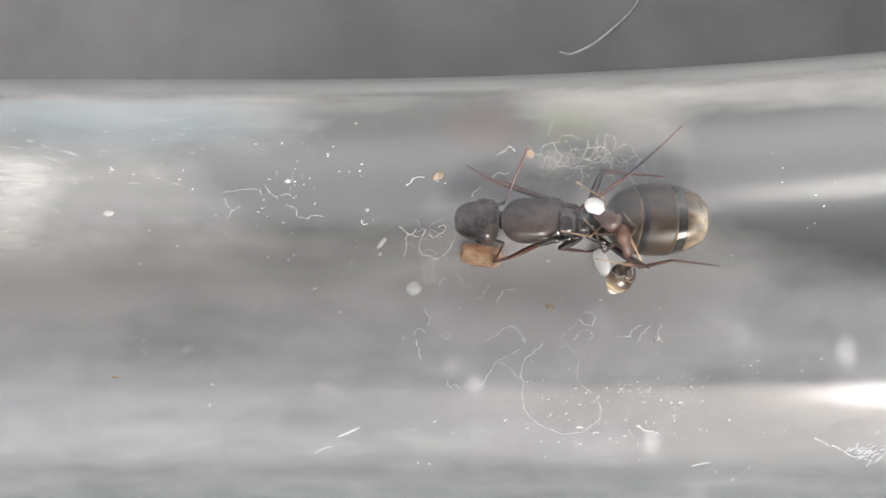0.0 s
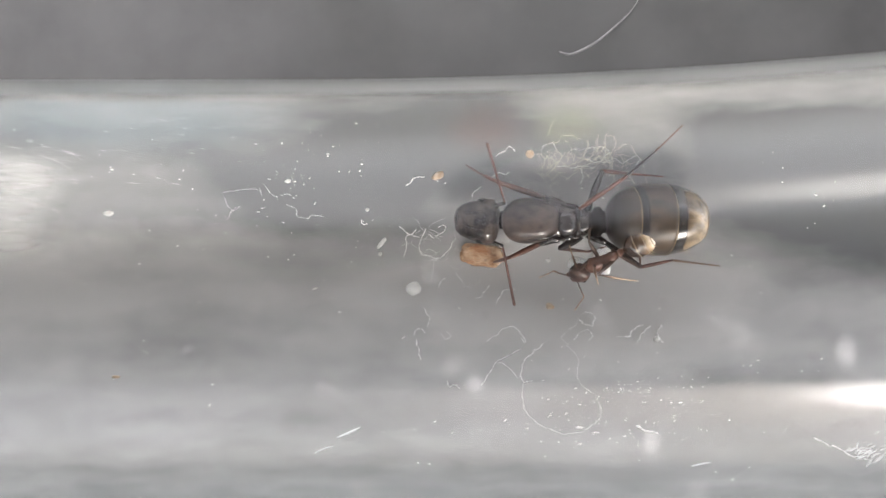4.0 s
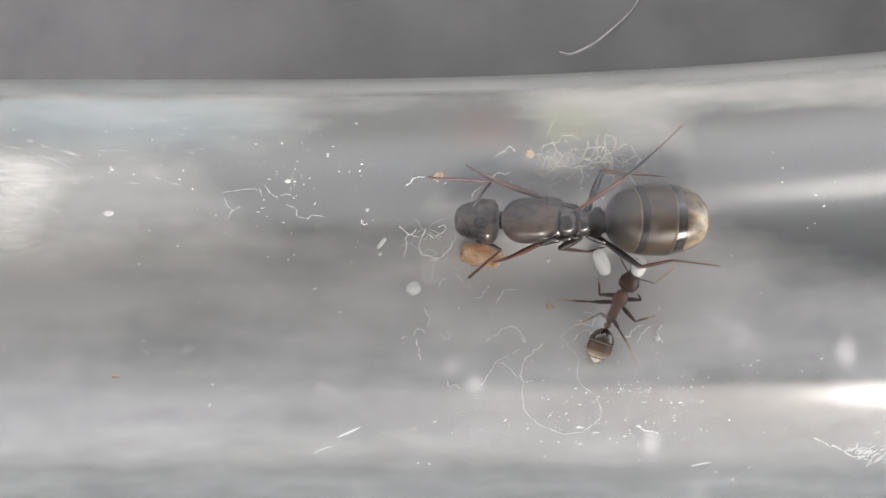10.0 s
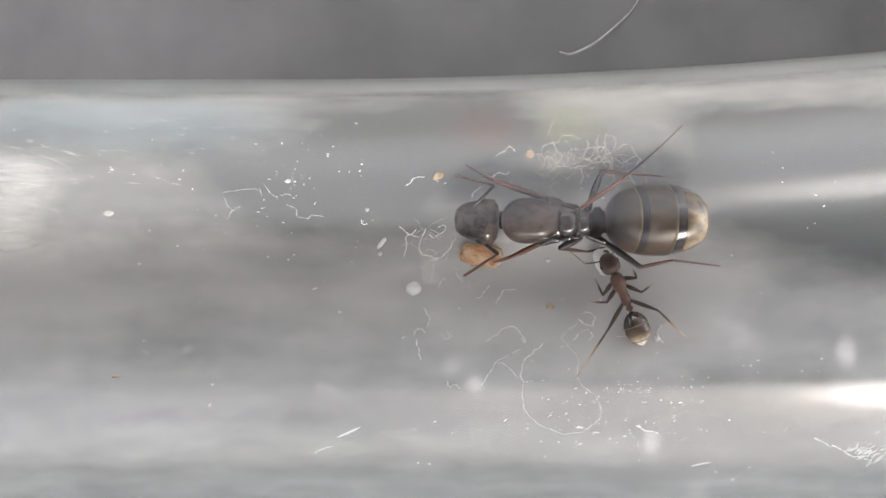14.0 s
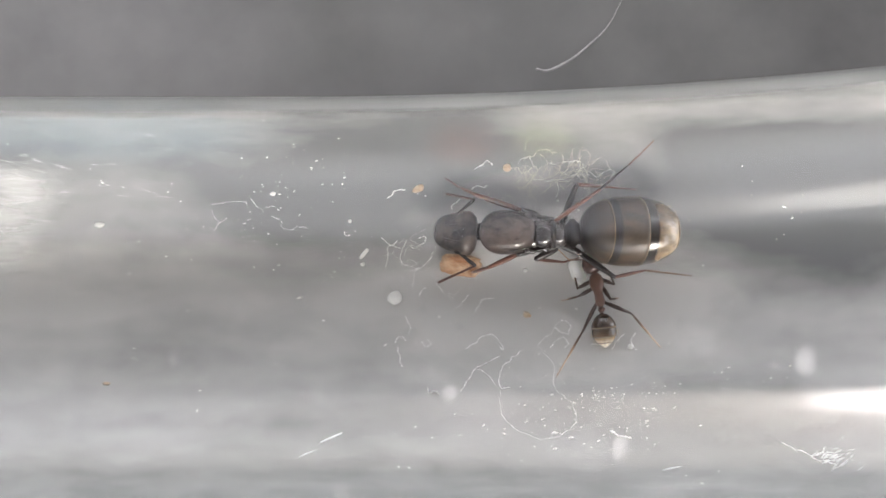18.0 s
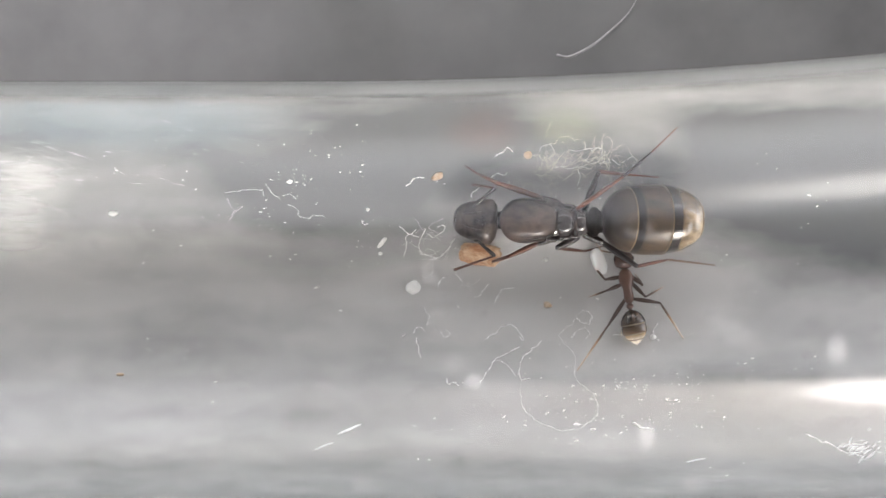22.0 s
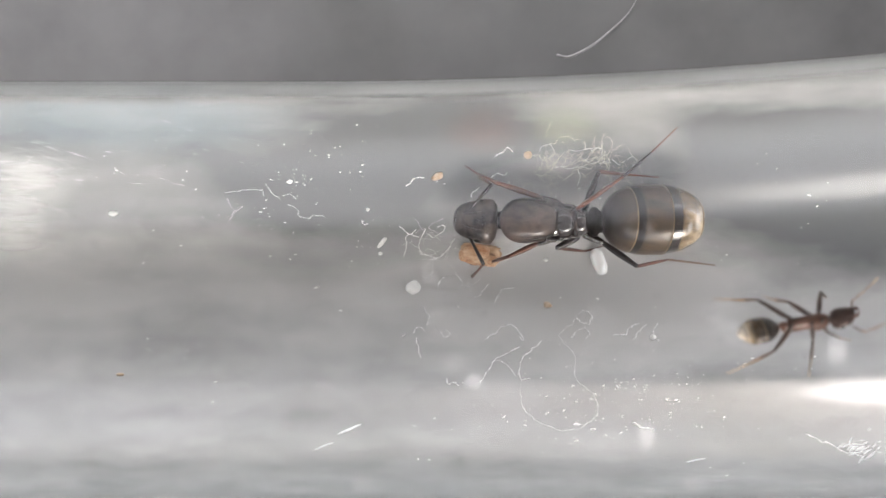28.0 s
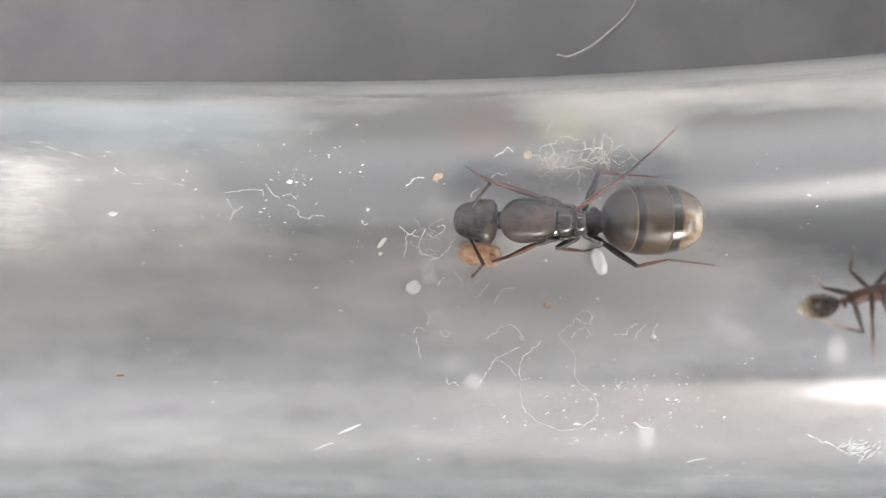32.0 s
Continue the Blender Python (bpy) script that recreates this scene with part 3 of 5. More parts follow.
        limb(bm, curve_through([(-0.72, 0.36 * side, -0.2), (-0.86, 0.34 * side, -0.36), (-0.93, 0.18 * side, -0.46), (-0.94, -0.02 * side, -0.5)]), [0.16, 0.15, 0.1, 0.03], 10)
        part("mandible", bm, LEG_RED, head, "red-brown curved jaw")
        bm = bmesh.new()
        limb(bm, curve_through([(-0.55, 0.22 * side, 0.42), (-0.1, 0.3 * side, 0.57), (0.3, 0.36 * side, 0.6)]), [0.018, 0.028, 0.012], 6)
        part("frontal_ridge", bm, DARK_SHELL, head)
    for x, y in ((0.22, 0), (0.4, 0.15), (0.4, -0.15)):
        bm = bmesh.new()
        pebble(bm, (0.055, 0.055, 0.045), 1, rough=0.02)
        part("ocellus", bm, EYE, head, "tiny glossy simple eye").matrix_basis = mm(x, y, 0.585)
    bm = bmesh.new()
    loft(bm, egg_stations(-0.2, 0.2, 0.36, 0.1, 0.1, 2, 2, 0.5, 8), 18)
    part("clypeus", bm, DARK_SHELL, head).matrix_basis = mm(-0.72, 0, 0.22, 0, -25)
    bm = bmesh.new()
    for _ in range(170):
        a, q = rng.uniform(0.15, math.pi - 0.15), rng.uniform(-0.92, 0.92)
        k = math.sqrt(1 - q * q)
        p = Vector((-1.989, 0.008, 1.72)) + Vector((1.13 * q, 0.9 * k * math.cos(a), 0.62 * k * math.sin(a)))
        way = Vector((rng.uniform(0.3, 1.2), math.cos(a) * 0.8, math.sin(a))).normalized()
        limb(bm, [p, p + way * rng.uniform(0.05, 0.11)], [0.004, 0.0015], 3)
    part("back_hairs", bm, HAIR, queen, "sparse pale down")
    # legs, each from its hip to its foot
    legs = [
        [(-0.725, 0.676, 0.7), (-1.416, 0.937, 1), (-3.273, 1.537, 1.7), (-3.969, 1.896, 1.079), (-4.459, 2.214, 0.961)],
        [(-0.208, 0.451, 0.7), (-0.148, 0.391, 1.4), (1.667, 1.705, 3), (2.957, 2.745, 1.484), (3.876, 3.67, 2.259)],
        [(0.264, 0.361, 0.7), (0.419, 0.802, 1), (0.822, 1.945, 2), (2.026, 1.884, 0.827), (3.358, 1.789, 0.399)],
        [(-1.033, -0.717, 0.6), (-1.557, -0.898, 0.7), (-2.688, -1.414, 0.9), (-3.386, -1.649, -0.604), (-4.204, -1.767, -0.94)],
        [(-0.051, -0.538, 0.7), (0.084, -0.628, 0.7), (-0.776, -1.078, 0.8), (0.459, -1.214, -0.589), (1.212, -1.008, -0.818)],
        [(0.362, -0.492, 0.6), (1.082, -0.852, 0.6), (2.467, -1.819, 0.7), (3.902, -1.558, -0.668), (5.831, -1.79, -0.995)],
    ]
    sizes = [(0.13, 0.09), (0.1, 0.075), (0.15, 0.1), (0.12, 0.09), (0.17, 0.09), (0.14, 0.09)]
    for k, (joints, (rf, rt)) in enumerate(zip(legs, sizes)):
        hip, top, knee, ankle, foot = (Vector(j) for j in joints)
        leg = part("leg", sausage(top, knee, rf * 0.75, rf * 0.7, 1.35), LEG_DARK if k in (2, 4, 5) else LEG_RED, queen, "dark femur" if k in (2, 4, 5) else "red-brown femur")
        part("coxa", sausage(hip, top, rf * 1.35, rf * 0.9, 1.15), DARK_SHELL, leg)
        part("tibia", sausage(knee, ankle, rt * 0.75, rt * 0.55, 1.3), LEG_RED if k != 1 else LEG_DARK, leg, "red-brown shin")
        bm = bmesh.new()
        mid = ankle.lerp(foot, 0.5) + Vector((0, 0, 0.05))
        pts = curve_through([ankle, mid, foot], 8)
        limb(bm, pts, [rt * 0.5 * (1 - 0.45 * i / len(pts)) * (1.12 if i % 3 else 0.85) for i in range(len(pts))], 8)
        for s in (-1, 1):
            way = (foot - mid).normalized()
            limb(bm, [foot, foot + way * 0.07 + Vector((way.y, -way.x, 0)) * 0.05 * s], [0.014, 0.006], 5)
        part("tarsus", bm, LEG_PALE if k == 5 else LEG_RED, leg)
        bm = bmesh.new()
        rng = random.Random(k)
        for i in range(10):
            p = knee.lerp(ankle, rng.random())
            limb(bm, [p, p + Vector((rng.uniform(-1, 1), rng.uniform(-1, 1), rng.uniform(-0.5, 1))).normalized() * rng.uniform(0.12, 0.17)], [0.006, 0.002], 4)
        part("bristles", bm, HAIR, leg)


def antenna_pieces(parent, scape_len, funic_len, r, mat, mat2):
    bm = bmesh.new()
    pts = curve_through([(0, 0, 0), (scape_len * 0.5, 0, scape_len * 0.05), (scape_len, 0, 0)], 5)
    limb(bm, pts, [r * 0.7, r * 0.8, r, r * 1.15], 10)
    scape = part("antenna", bm, mat, parent)
    bm = bmesh.new()
    pts = [(funic_len * i / 22, 0, 0.03 * funic_len * math.sin(math.pi * i / 22)) for i in range(23)]
    limb(bm, pts, [r * (0.62 + 0.25 * i / 22) * (1.12 if i % 2 else 0.86) for i in range(23)], 8)
    return scape, part("funiculus", bm, mat2, scape)


build_queen()
SCAPE, FUNIC = 1.55, 2.5
queen_antennae = [antenna_pieces(queen, SCAPE, FUNIC, 0.07, LEG_DARK, LEG_RED) for _ in range(2)]

# ---- the worker ----
worker = tagged(new("worker_ant"), "small red-brown worker ant with banded gaster tending the queen", "ant")
W_LEGS = [  # hip, then femur and shank lengths and resting place of the foot
    ((0.42, 0.2), 0.78, 1.25, (1.05, 1.15)), ((0.1, 0.22), 0.85, 1.4, (-0.35, 1.55)), ((-0.55, 0.17), 1.28, 2.2, (-2.1, 1.75))]


def build_worker():
    bm = bmesh.new()
    loft(bm, [(0.74, 0, 0.02, 0, 0, 0), (0.72, 0, 0.02, 0.13, 0.12, 0.12), (0.6, 0, 0.03, 0.24, 0.22, 0.22), (0.35, 0, 0.05, 0.32, 0.29, 0.28), (0.12, 0, 0.04, 0.27, 0.26, 0.28), (-0.05, 0, 0.02, 0.2, 0.22, 0.28), (-0.2, 0, 0.02, 0.19, 0.21, 0.28), (-0.42, 0, 0.03, 0.21, 0.24, 0.28), (-0.6, 0, 0, 0.18, 0.19, 0.24), (-0.71, 0, -0.05, 0.1, 0.1, 0.13), (-0.73, 0, -0.05, 0, 0, 0)], 22)
    part("thorax", bm, W_THORAX, worker, "red-brown waisted thorax")
    bm = bmesh.new()
    loft(bm, [(-0.68, 0, -0.08, 0, 0, 0), (-0.7, 0, -0.08, 0.08, 0.08, 0.08), (-0.8, 0, -0.06, 0.16, 0.3, 0.1), (-0.86, 0, -0.06, 0.15, 0.3, 0.1), (-0.95, 0, -0.08, 0.08, 0.09, 0.08), (-1.0, 0, -0.08, 0, 0, 0)], 14)
    part("petiole", bm, W_THORAX, worker)
    bm = bmesh.new()
    loft(bm, [(0, 0, 0, 0, 0, 0), (0.02, 0, 0, 0.16, 0.12, 0.12), (0.1, 0, 0, 0.33, 0.22, 0.2), (0.25, 0, 0.02, 0.41, 0.28, 0.24), (0.45, 0, 0.02, 0.4, 0.28, 0.24), (0.65, 0, 0, 0.34, 0.24, 0.21), (0.8, 0, -0.03, 0.25, 0.17, 0.16), (0.88, 0, -0.06, 0.14, 0.1, 0.1), (0.89, 0, -0.06, 0, 0, 0)], 24, 2.2)
    head = part("head", bm, W_HEAD, worker, "dark brown rounded head")
    antennae = []
    for side in (-1, 1):
        bm = bmesh.new()
        pebble(bm, (0.1, 0.04, 0.09), 2, rough=0.02)
        part("eye", bm, EYE, head).matrix_basis = mm(0.42, 0.38 * side, 0.1)
        bm = bmesh.new()
        limb(bm, curve_through([(0.8, 0.17 * side, -0.07), (0.95, 0.17 * side, -0.1), (1.03, 0.03 * side, -0.12)]), [0.07, 0.065, 0.02], 8)
        part("mandible", bm, LEG_RED, head)
        bm = bmesh.new()
        limb(bm, curve_through([(0, 0, 0), (0.4, 0.02, 0.08), (0.78, 0, 0.05)], 5), [0.024, 0.03, 0.034], 8)
        elbow = Vector((0.78, 0, 0.05))
        pts = [elbow + Vector((1.15 * i / 18 * 0.62, -side * 1.15 * i / 18 * 0.75, -0.35 * (i / 18) ** 1.3)) for i in range(19)]
        limb(bm, pts, [0.024 * (1.15 if i % 2 else 0.85) * (1 + 0.3 * i / 18) for i in range(19)], 7)
        antennae.append(part("antenna", bm, W_SHANK, head, "thin elbowed feeler, pale at the tip"))
    bm = bmesh.new()
    cuts = [(0.0, 0.0), (0.06, 0.42), (0.16, 0.72), (0.3, 0.93), (0.4, 0.99), (0.41, 0.93), (0.5, 0.98), (0.62, 0.97), (0.66, 0.94), (0.67, 0.88), (0.76, 0.76), (0.83, 0.6), (0.84, 0.55), (0.93, 0.31), (1.0, 0.0)]
    loft(bm, [(1.5 * s, 0, 0, 0.53 * k, 0.37 * k, 0.36 * k) for s, k in cuts], 26)
    gaster = part("gaster", bm, W_GASTER, worker, "dark brown gaster with pale bands and a pale tip")
    for s, k in ((0.405, 0.985), (0.665, 0.94), (0.835, 0.6)):
        bm = bmesh.new()
        rings = []
        for i in range(36):
            a = 2 * math.pi * i / 36
            c, sn = math.cos(a), math.sin(a)
            mid, out = Vector((0, 0.53 * k * c, (0.367 if sn > 0 else 0.357) * k * sn)), Vector((0, c, sn))
            rings.append([bm.verts.new(mid + 0.014 * (math.cos(b) * out + 1.8 * math.sin(b) * Vector((1, 0, 0)))) for b in (math.pi * j / 2.5 for j in range(5))])
        stitch(bm, rings + [rings[0]])
        part("pale_band", bm, W_BAND, gaster, "thin pale tan band").matrix_basis = mm(1.5 * s, 0, 0)
    bm = bmesh.new()
    rng = random.Random(8)
    for _ in range(40):
        s, a = rng.uniform(0.5, 0.97), rng.choice((0, math.pi)) + rng.uniform(-0.6, 0.6)
        k = np.interp(s, [c[0] for c in cuts], [c[1] for c in cuts])
        p = Vector((1.5 * s, 0.53 * k * math.cos(a), 0.36 * k * math.sin(a)))
        way = Vector((rng.uniform(0.5, 1.2), math.cos(a), math.sin(a))).normalized()
        limb(bm, [p, p + way * rng.uniform(0.12, 0.22)], [0.005, 0.002], 4)
    part("gaster_hairs", bm, HAIR, gaster)
    legs = []
    for k, (hip, fem, shank, rest) in enumerate(W_LEGS):
        for side in (-1, 1):
            bm = sausage((0, 0, 0), (fem, 0, 0), 0.064, 0.05, 1.55, 9, 10)
            pebble(bm, (0.1, 0.08, 0.1), k, (0.02, 0, -0.02), 0.1)
            leg = part("leg", bm, W_LEG, worker)
            bm = bmesh.new()
            pts = [(shank * i / 20, 0, 0.03 * math.sin(math.pi * i / 20)) for i in range(21)]
            limb(bm, pts, [np.interp(i / 20, [0, 0.25, 0.55, 0.58, 1], [0.034, 0.05, 0.042, 0.032, 0.022]) * (1 if i < 12 or i % 2 else 0.8) for i in range(21)], 8)
            for s in (-1, 1):
                limb(bm, [(shank, 0, 0), (shank + 0.05, 0.04 * s, 0)], [0.01, 0.004], 4)
            rng = random.Random(k)
            for _ in range(8):
                x = rng.uniform(0.1, 0.6) * shank
                limb(bm, [(x, 0, 0), (x + 0.06, rng.uniform(-0.09, 0.09), rng.uniform(-0.09, 0.09))], [0.004, 0.002], 3)
            legs.append((k, side, leg, part("shank", bm, W_SHANK, leg, "thin shin and foot, paler towards the tip")))
    return head, gaster, antennae, legs


W_HEAD_OB, W_GASTER_OB, W_ANTENNAE, W_LEG_OBS = build_worker()


# ---- brood and grains on the glass ----
def larva(length, wide, label, name="larva"):
    bm = bmesh.new()
    st = egg_stations(-length / 2, length / 2, wide / 2, wide / 2, wide / 2, 2.4, 2.4, 0.5, 18)
    loft(bm, [(x, y + 0.04 * math.sin(2.5 * x), z, w * (1 + 0.03 * math.sin(14 * x)), u * (1 + 0.03 * math.sin(14 * x)), d) for x, y, z, w, u, d in st], 22)
    return tagged(part(name, bm, LARVA), label, "larva")


carried_larva = larva(0.78, 0.6, "small waxy white oval larva carried in the worker's jaws")
still_larva = larva(1.15, 0.6, "waxy white elongated larva lying on the glass beside the queen")
still_larva.matrix_world = mm(*(6.442, -0.527, 0.885), 0, 0, -75)


def grain(name, at, size, mat, label, category, seed, rough=0.3, turn=(0, 0, 0), smooth=True, sub=3):
    bm = bmesh.new()
    pebble(bm, size, seed, rough=rough, sub=sub)
    ob = tagged(part(name, bm, mat, smooth=smooth), label, category)
    ob.matrix_world = mm(at[0], at[1], floor_z(at[0], at[1], size[2] * 0.8), *turn)
    return ob


grain("white_grain", (-1.198, -1.613, 0.502), (0.29, 0.28, 0.18), PEARL, "round chalky white grain lying on the glass floor", "grain", 3, 0.2)
grain("yellow_grain", (3.436, 3.748, 2.821), (0.17, 0.17, 0.14), CRUMB, "small yellowish grain stuck to the glass wall", "grain", 5, 0.2)
grain("tan_crumb", (-0.203, 2.906, 2.133), (0.25, 0.14, 0.12), CRUMB, "tan oblong crumb stuck to the glass wall", "crumb", 8, 0.35, (0, 0, 28))
grain("tan_crumb", (4.355, -2.327, 0.524), (0.18, 0.12, 0.1), CRUMB, "small tan crumb lying on the glass floor", "crumb", 9, 0.4, (0, 0, -30))
grain("white_flake", (-2.479, 0.253, 0.786), (0.32, 0.085, 0.05), PEARL, "thin white splinter lying on the glass floor", "flake", 12, 0.35, (0, 0, 52))
grain("pale_grain", (-2.552, -0.207, 0.672), (0.09, 0.08, 0.06), PEARL, "tiny pale grain on the glass floor", "grain", 14, 0.25)
grain("pale_grain", (4.281, -0.46, 0.603), (0.12, 0.08, 0.06), PEARL, "tiny pale grain on the glass floor", "grain", 15, 0.25)
grain("pale_grain", (8.68, -3.651, 0.768), (0.13, 0.12, 0.09), PEARL, "tiny cream grain on the glass floor", "grain", 16, 0.25)
grain("pale_grain", (-3.054, 1.595, 1.314), (0.08, 0.08, 0.06), PEARL, "tiny white grain on the glass floor", "grain", 17, 0.25)
grain("pale_grain", (-6.183, 2.708, 2.017), (0.13, 0.08, 0.06), PEARL, "tiny white grain on the glass floor", "grain", 18, 0.3)
grain("pale_grain", (-13.505, 1.437, 1.242), (0.2, 0.1, 0.06), PEARL, "small white fleck on the glass floor", "grain", 19, 0.35)
grain("pale_grain", (-13.201, -5.153, 1.284), (0.17, 0.06, 0.05), CRUMB, "small cream fleck on the glass floor", "grain", 20, 0.35)


def husk():
    """The broken husk under the queen's head: a flat, angular lump with a chipped rim and torn layers."""
    bm = bmesh.new()
    for k, (size, at, turn) in enumerate((((1.6, 0.85, 0.36), (0, 0, 0), -4), ((1.1, 0.6, 0.3), (-0.2, 0.08, 0.22), 9), ((0.6, 0.45, 0.26), (0.45, -0.16, 0.16), -14))):
        made = bmesh.ops.create_cube(bm, size=1.0)["verts"]
        edges = list({e for v in made for e in v.link_edges})
        bmesh.ops.subdivide_edges(bm, edges=edges, cuts=7, use_grid_fill=True)
        grown = [v for v in bm.verts if not v.tag]
        spin = Matrix.Rotation(radians(turn), 3, "Z")
        for v in grown:
            v.tag = True
            q = v.co.copy()
            q *= 1 - 0.18 * (q.length / 0.8) ** 4
            q += Vector((noise.noise(q * 4 + Vector((k, 1, 2))), noise.noise(q * 4 + Vector((5, k, 2))), noise.noise(q * 5 + Vector((8, 1, k))))) * 0.13
            q += Vector((noise.noise(q * 14), noise.noise(q * 14 + Vector((3, 3, 3))), noise.noise(q * 14 + Vector((7, 7, 7))))) * 0.035
            v.co = spin @ Vector((q.x * size[0], q.y * size[1], q.z * size[2])) + Vector(at)
    ob = tagged(part("husk", bm, SEED), "rough orange-brown broken husk beneath the queen's head", "husk")
    ob.matrix_world = mm(*(1.56, -0.252, 0.831), 0, 0, -6)


husk()


def splinter(points, r, mat, name, label, category="fibre", flat=1.0):
    bm = bmesh.new()
    pts = curve_through(points)
    n = len(pts)
    limb(bm, pts, [r * max(0.25, math.sin(math.pi * (i + 0.6) / (n + 0.2)) ** 0.5) for i in range(n)], 7)
    return tagged(part(name, bm, mat), label, category)


splinter([(-4.178, -7.422, 3.1), (-3.765, -7.262, 2.926), (-3.284, -7.06, 2.722)], 0.05, FLAKE, "glassy_splinter", "bright glassy splinter lying on the glass floor", "splinter")
splinter([(-5.019, -7.968, 3.762), (-4.681, -7.816, 3.552), (-4.335, -7.719, 3.426)], 0.03, FLAKE, "glassy_splinter", "thin bright glassy sliver on the glass floor", "splinter")
splinter([(9.579, -8.378, 4.493), (9.929, -8.305, 4.367), (10.342, -8.25, 4.277)], 0.035, FLAKE, "glassy_splinter", "thin bright glassy sliver on the glass wall", "splinter")


# ---- silk threads ----
def thread(points, r, seed, wobble=0.06):
    rng = random.Random(seed)
    pts = curve_through([(x, y, 0) for x, y in points], 10)
    for p in pts:
        k = Vector((p.x * 3.4, p.y * 3.4, seed))
        p.x += wobble * (1.6 * noise.noise(k) + 0.55 * noise.noise(k * 3.1))
        p.y += wobble * (1.6 * noise.noise(k + Vector((9, 3, 1))) + 0.55 * noise.noise(k * 3.1 + Vector((2, 8, 1))))
        p.z = floor_z(p.x, p.y, r + 0.02 + 0.05 * abs(noise.noise(k * 1.7)))
    bm = bmesh.new()
    limb(bm, pts, [2.1 * r * max(0.16, 0.42 + 0.5 * noise.noise(Vector((i * 0.45, seed * 3.7, 1)))) * (0.7 + 0.6 * rng.random()) for i in range(len(pts))], 5)
    tagged(part("silk_thread", bm, THREAD), "fine white curling silk thread stuck to the glass floor", "thread", "silk threads")


thread([(5.79, -2.52), (5.32, -3.15), (4.8, -3.59), (5.48, -4.41), (5.45, -5.31), (6.2, -5.97), (6.22, -6.72), (5.27, -7.26), (4.03, -7.08), (3.24, -6.3), (3.22, -5.36)], 0.0085, 0)
thread([(4.09, -3.8), (3.67, -4.19), (3.29, -4.53), (3.14, -4.98), (3.22, -5.36), (3.59, -5.31)], 0.024, 1)
thread([(1.62, -5.49), (1.84, -4.98), (2.15, -4.6), (2.61, -4.3), (3.15, -4.05)], 0.024, 2)
thread([(1.76, -3.73), (2.09, -3.54), (2.46, -3.27), (2.93, -3.2), (3.21, -3.5), (3.3, -3.77), (3.16, -3.64)], 0.026, 3)
thread([(5.79, -2.52), (6.12, -2.71), (6.07, -3.08), (5.74, -3.13), (5.56, -2.85)], 0.022, 4)
thread([(5.35, -3.73), (5.5, -3.45), (5.92, -3.27), (6.06, -3.54), (5.96, -3.77)], 0.02, 5)
thread([(7.06, -3.54), (7.53, -3.54), (7.84, -3.22), (8.13, -3.15)], 0.03, 6)
thread([(7.88, -3.73), (8.12, -3.38), (8.48, -3.15)], 0.026, 7)
thread([(8.83, -3.08), (8.72, -3.5), (8.99, -3.82)], 0.022, 8)
thread([(0.17, -5.27), (0.28, -5.54), (0.51, -5.45), (0.67, -5.58)], 0.03, 9)
thread([(2.18, -2.2), (2.33, -1.87), (2.58, -1.66), (2.94, -1.64)], 0.022, 10)
thread([(1.34, -2.03), (1.76, -1.68), (1.95, -1.4)], 0.016, 11)
thread([(-0.77, -2.45), (-0.58, -2.8), (-0.6, -3.22)], 0.018, 12)
thread([(-1.12, -3.68), (-1, -4.23), (-0.88, -4.46)], 0.02, 13)
thread([(-6.36, 1.8), (-6, 1.67), (-5.83, 1.35), (-5.48, 1.23), (-5.17, 1.39), (-4.83, 1.25)], 0.009, 14)
thread([(-7.11, 2.46), (-6.89, 2.3), (-6.67, 2.08)], 0.009, 15)
thread([(-6.53, 2.19), (-6.25, 2.19), (-5.98, 2.08)], 0.009, 16)
thread([(-8.83, 2.3), (-8.25, 2.35), (-7.44, 2.39), (-7.22, 2.17)], 0.009, 17)
thread([(-8.75, 2.03), (-8.64, 1.67), (-8.42, 1.48)], 0.009, 18)
thread([(-8.78, 1.21), (-8.46, 1.58), (-8.17, 1.71)], 0.009, 19)
thread([(-1.45, 2.57), (-1.14, 2.8), (-0.71, 2.91)], 0.022, 20)
thread([(-3.32, 1.21), (-3.21, 1), (-3, 0.98)], 0.022, 21)
thread([(2.1, 3.63), (2.43, 3.89), (2.65, 4.02), (2.84, 3.8)], 0.02, 22)
thread([(14.58, -7.44), (15.02, -7.64), (15.62, -7.91), (16, -8.1)], 0.02, 23)
thread([(7.67, -7.03), (8.11, -7.18), (8.5, -7.28)], 0.035, 24)
thread([(-0.18, -1.52), (-0.07, -1.31), (0.12, -1.19)], 0.024, 25)
thread([(-1.81, 0.93), (-1.51, 0.7), (-1.23, 0.63), (-1.04, 0.82)], 0.022, 26)
thread([(-1.56, -0.28), (-1.47, 0.24), (-1.56, 0.51), (-1.23, 0.56), (-0.95, 0.47)], 0.018, 27)
thread([(-0.72, 0.82), (-0.81, 0.51), (-0.95, 0.24), (-0.91, -0.11), (-0.58, -0.28), (-0.21, -0.37)], 0.02, 28)
thread([(-0.21, 0.89), (0.07, 0.95), (-0.02, 0.65), (-0.35, 0.47), (-0.63, 0.61)], 0.018, 29)
thread([(0.4, 0.33), (0.26, 0), (-0.02, -0.28), (-0.3, -0.51)], 0.018, 30)
thread([(0.59, -0.93), (0.68, -1.21), (0.87, -1.4)], 0.018, 31)
thread([(2.14, -4.64), (2.49, -4.66), (2.77, -4.91), (2.95, -5.18)], 0.018, 32)
thread([(-1.19, -3.5), (-1.14, -3.31), (-0.91, -3.27), (-0.72, -3.41)], 0.018, 33)
thread([(-0.07, -3.45), (0.12, -3.73), (0.31, -3.54), (0.17, -3.36)], 0.018, 34)
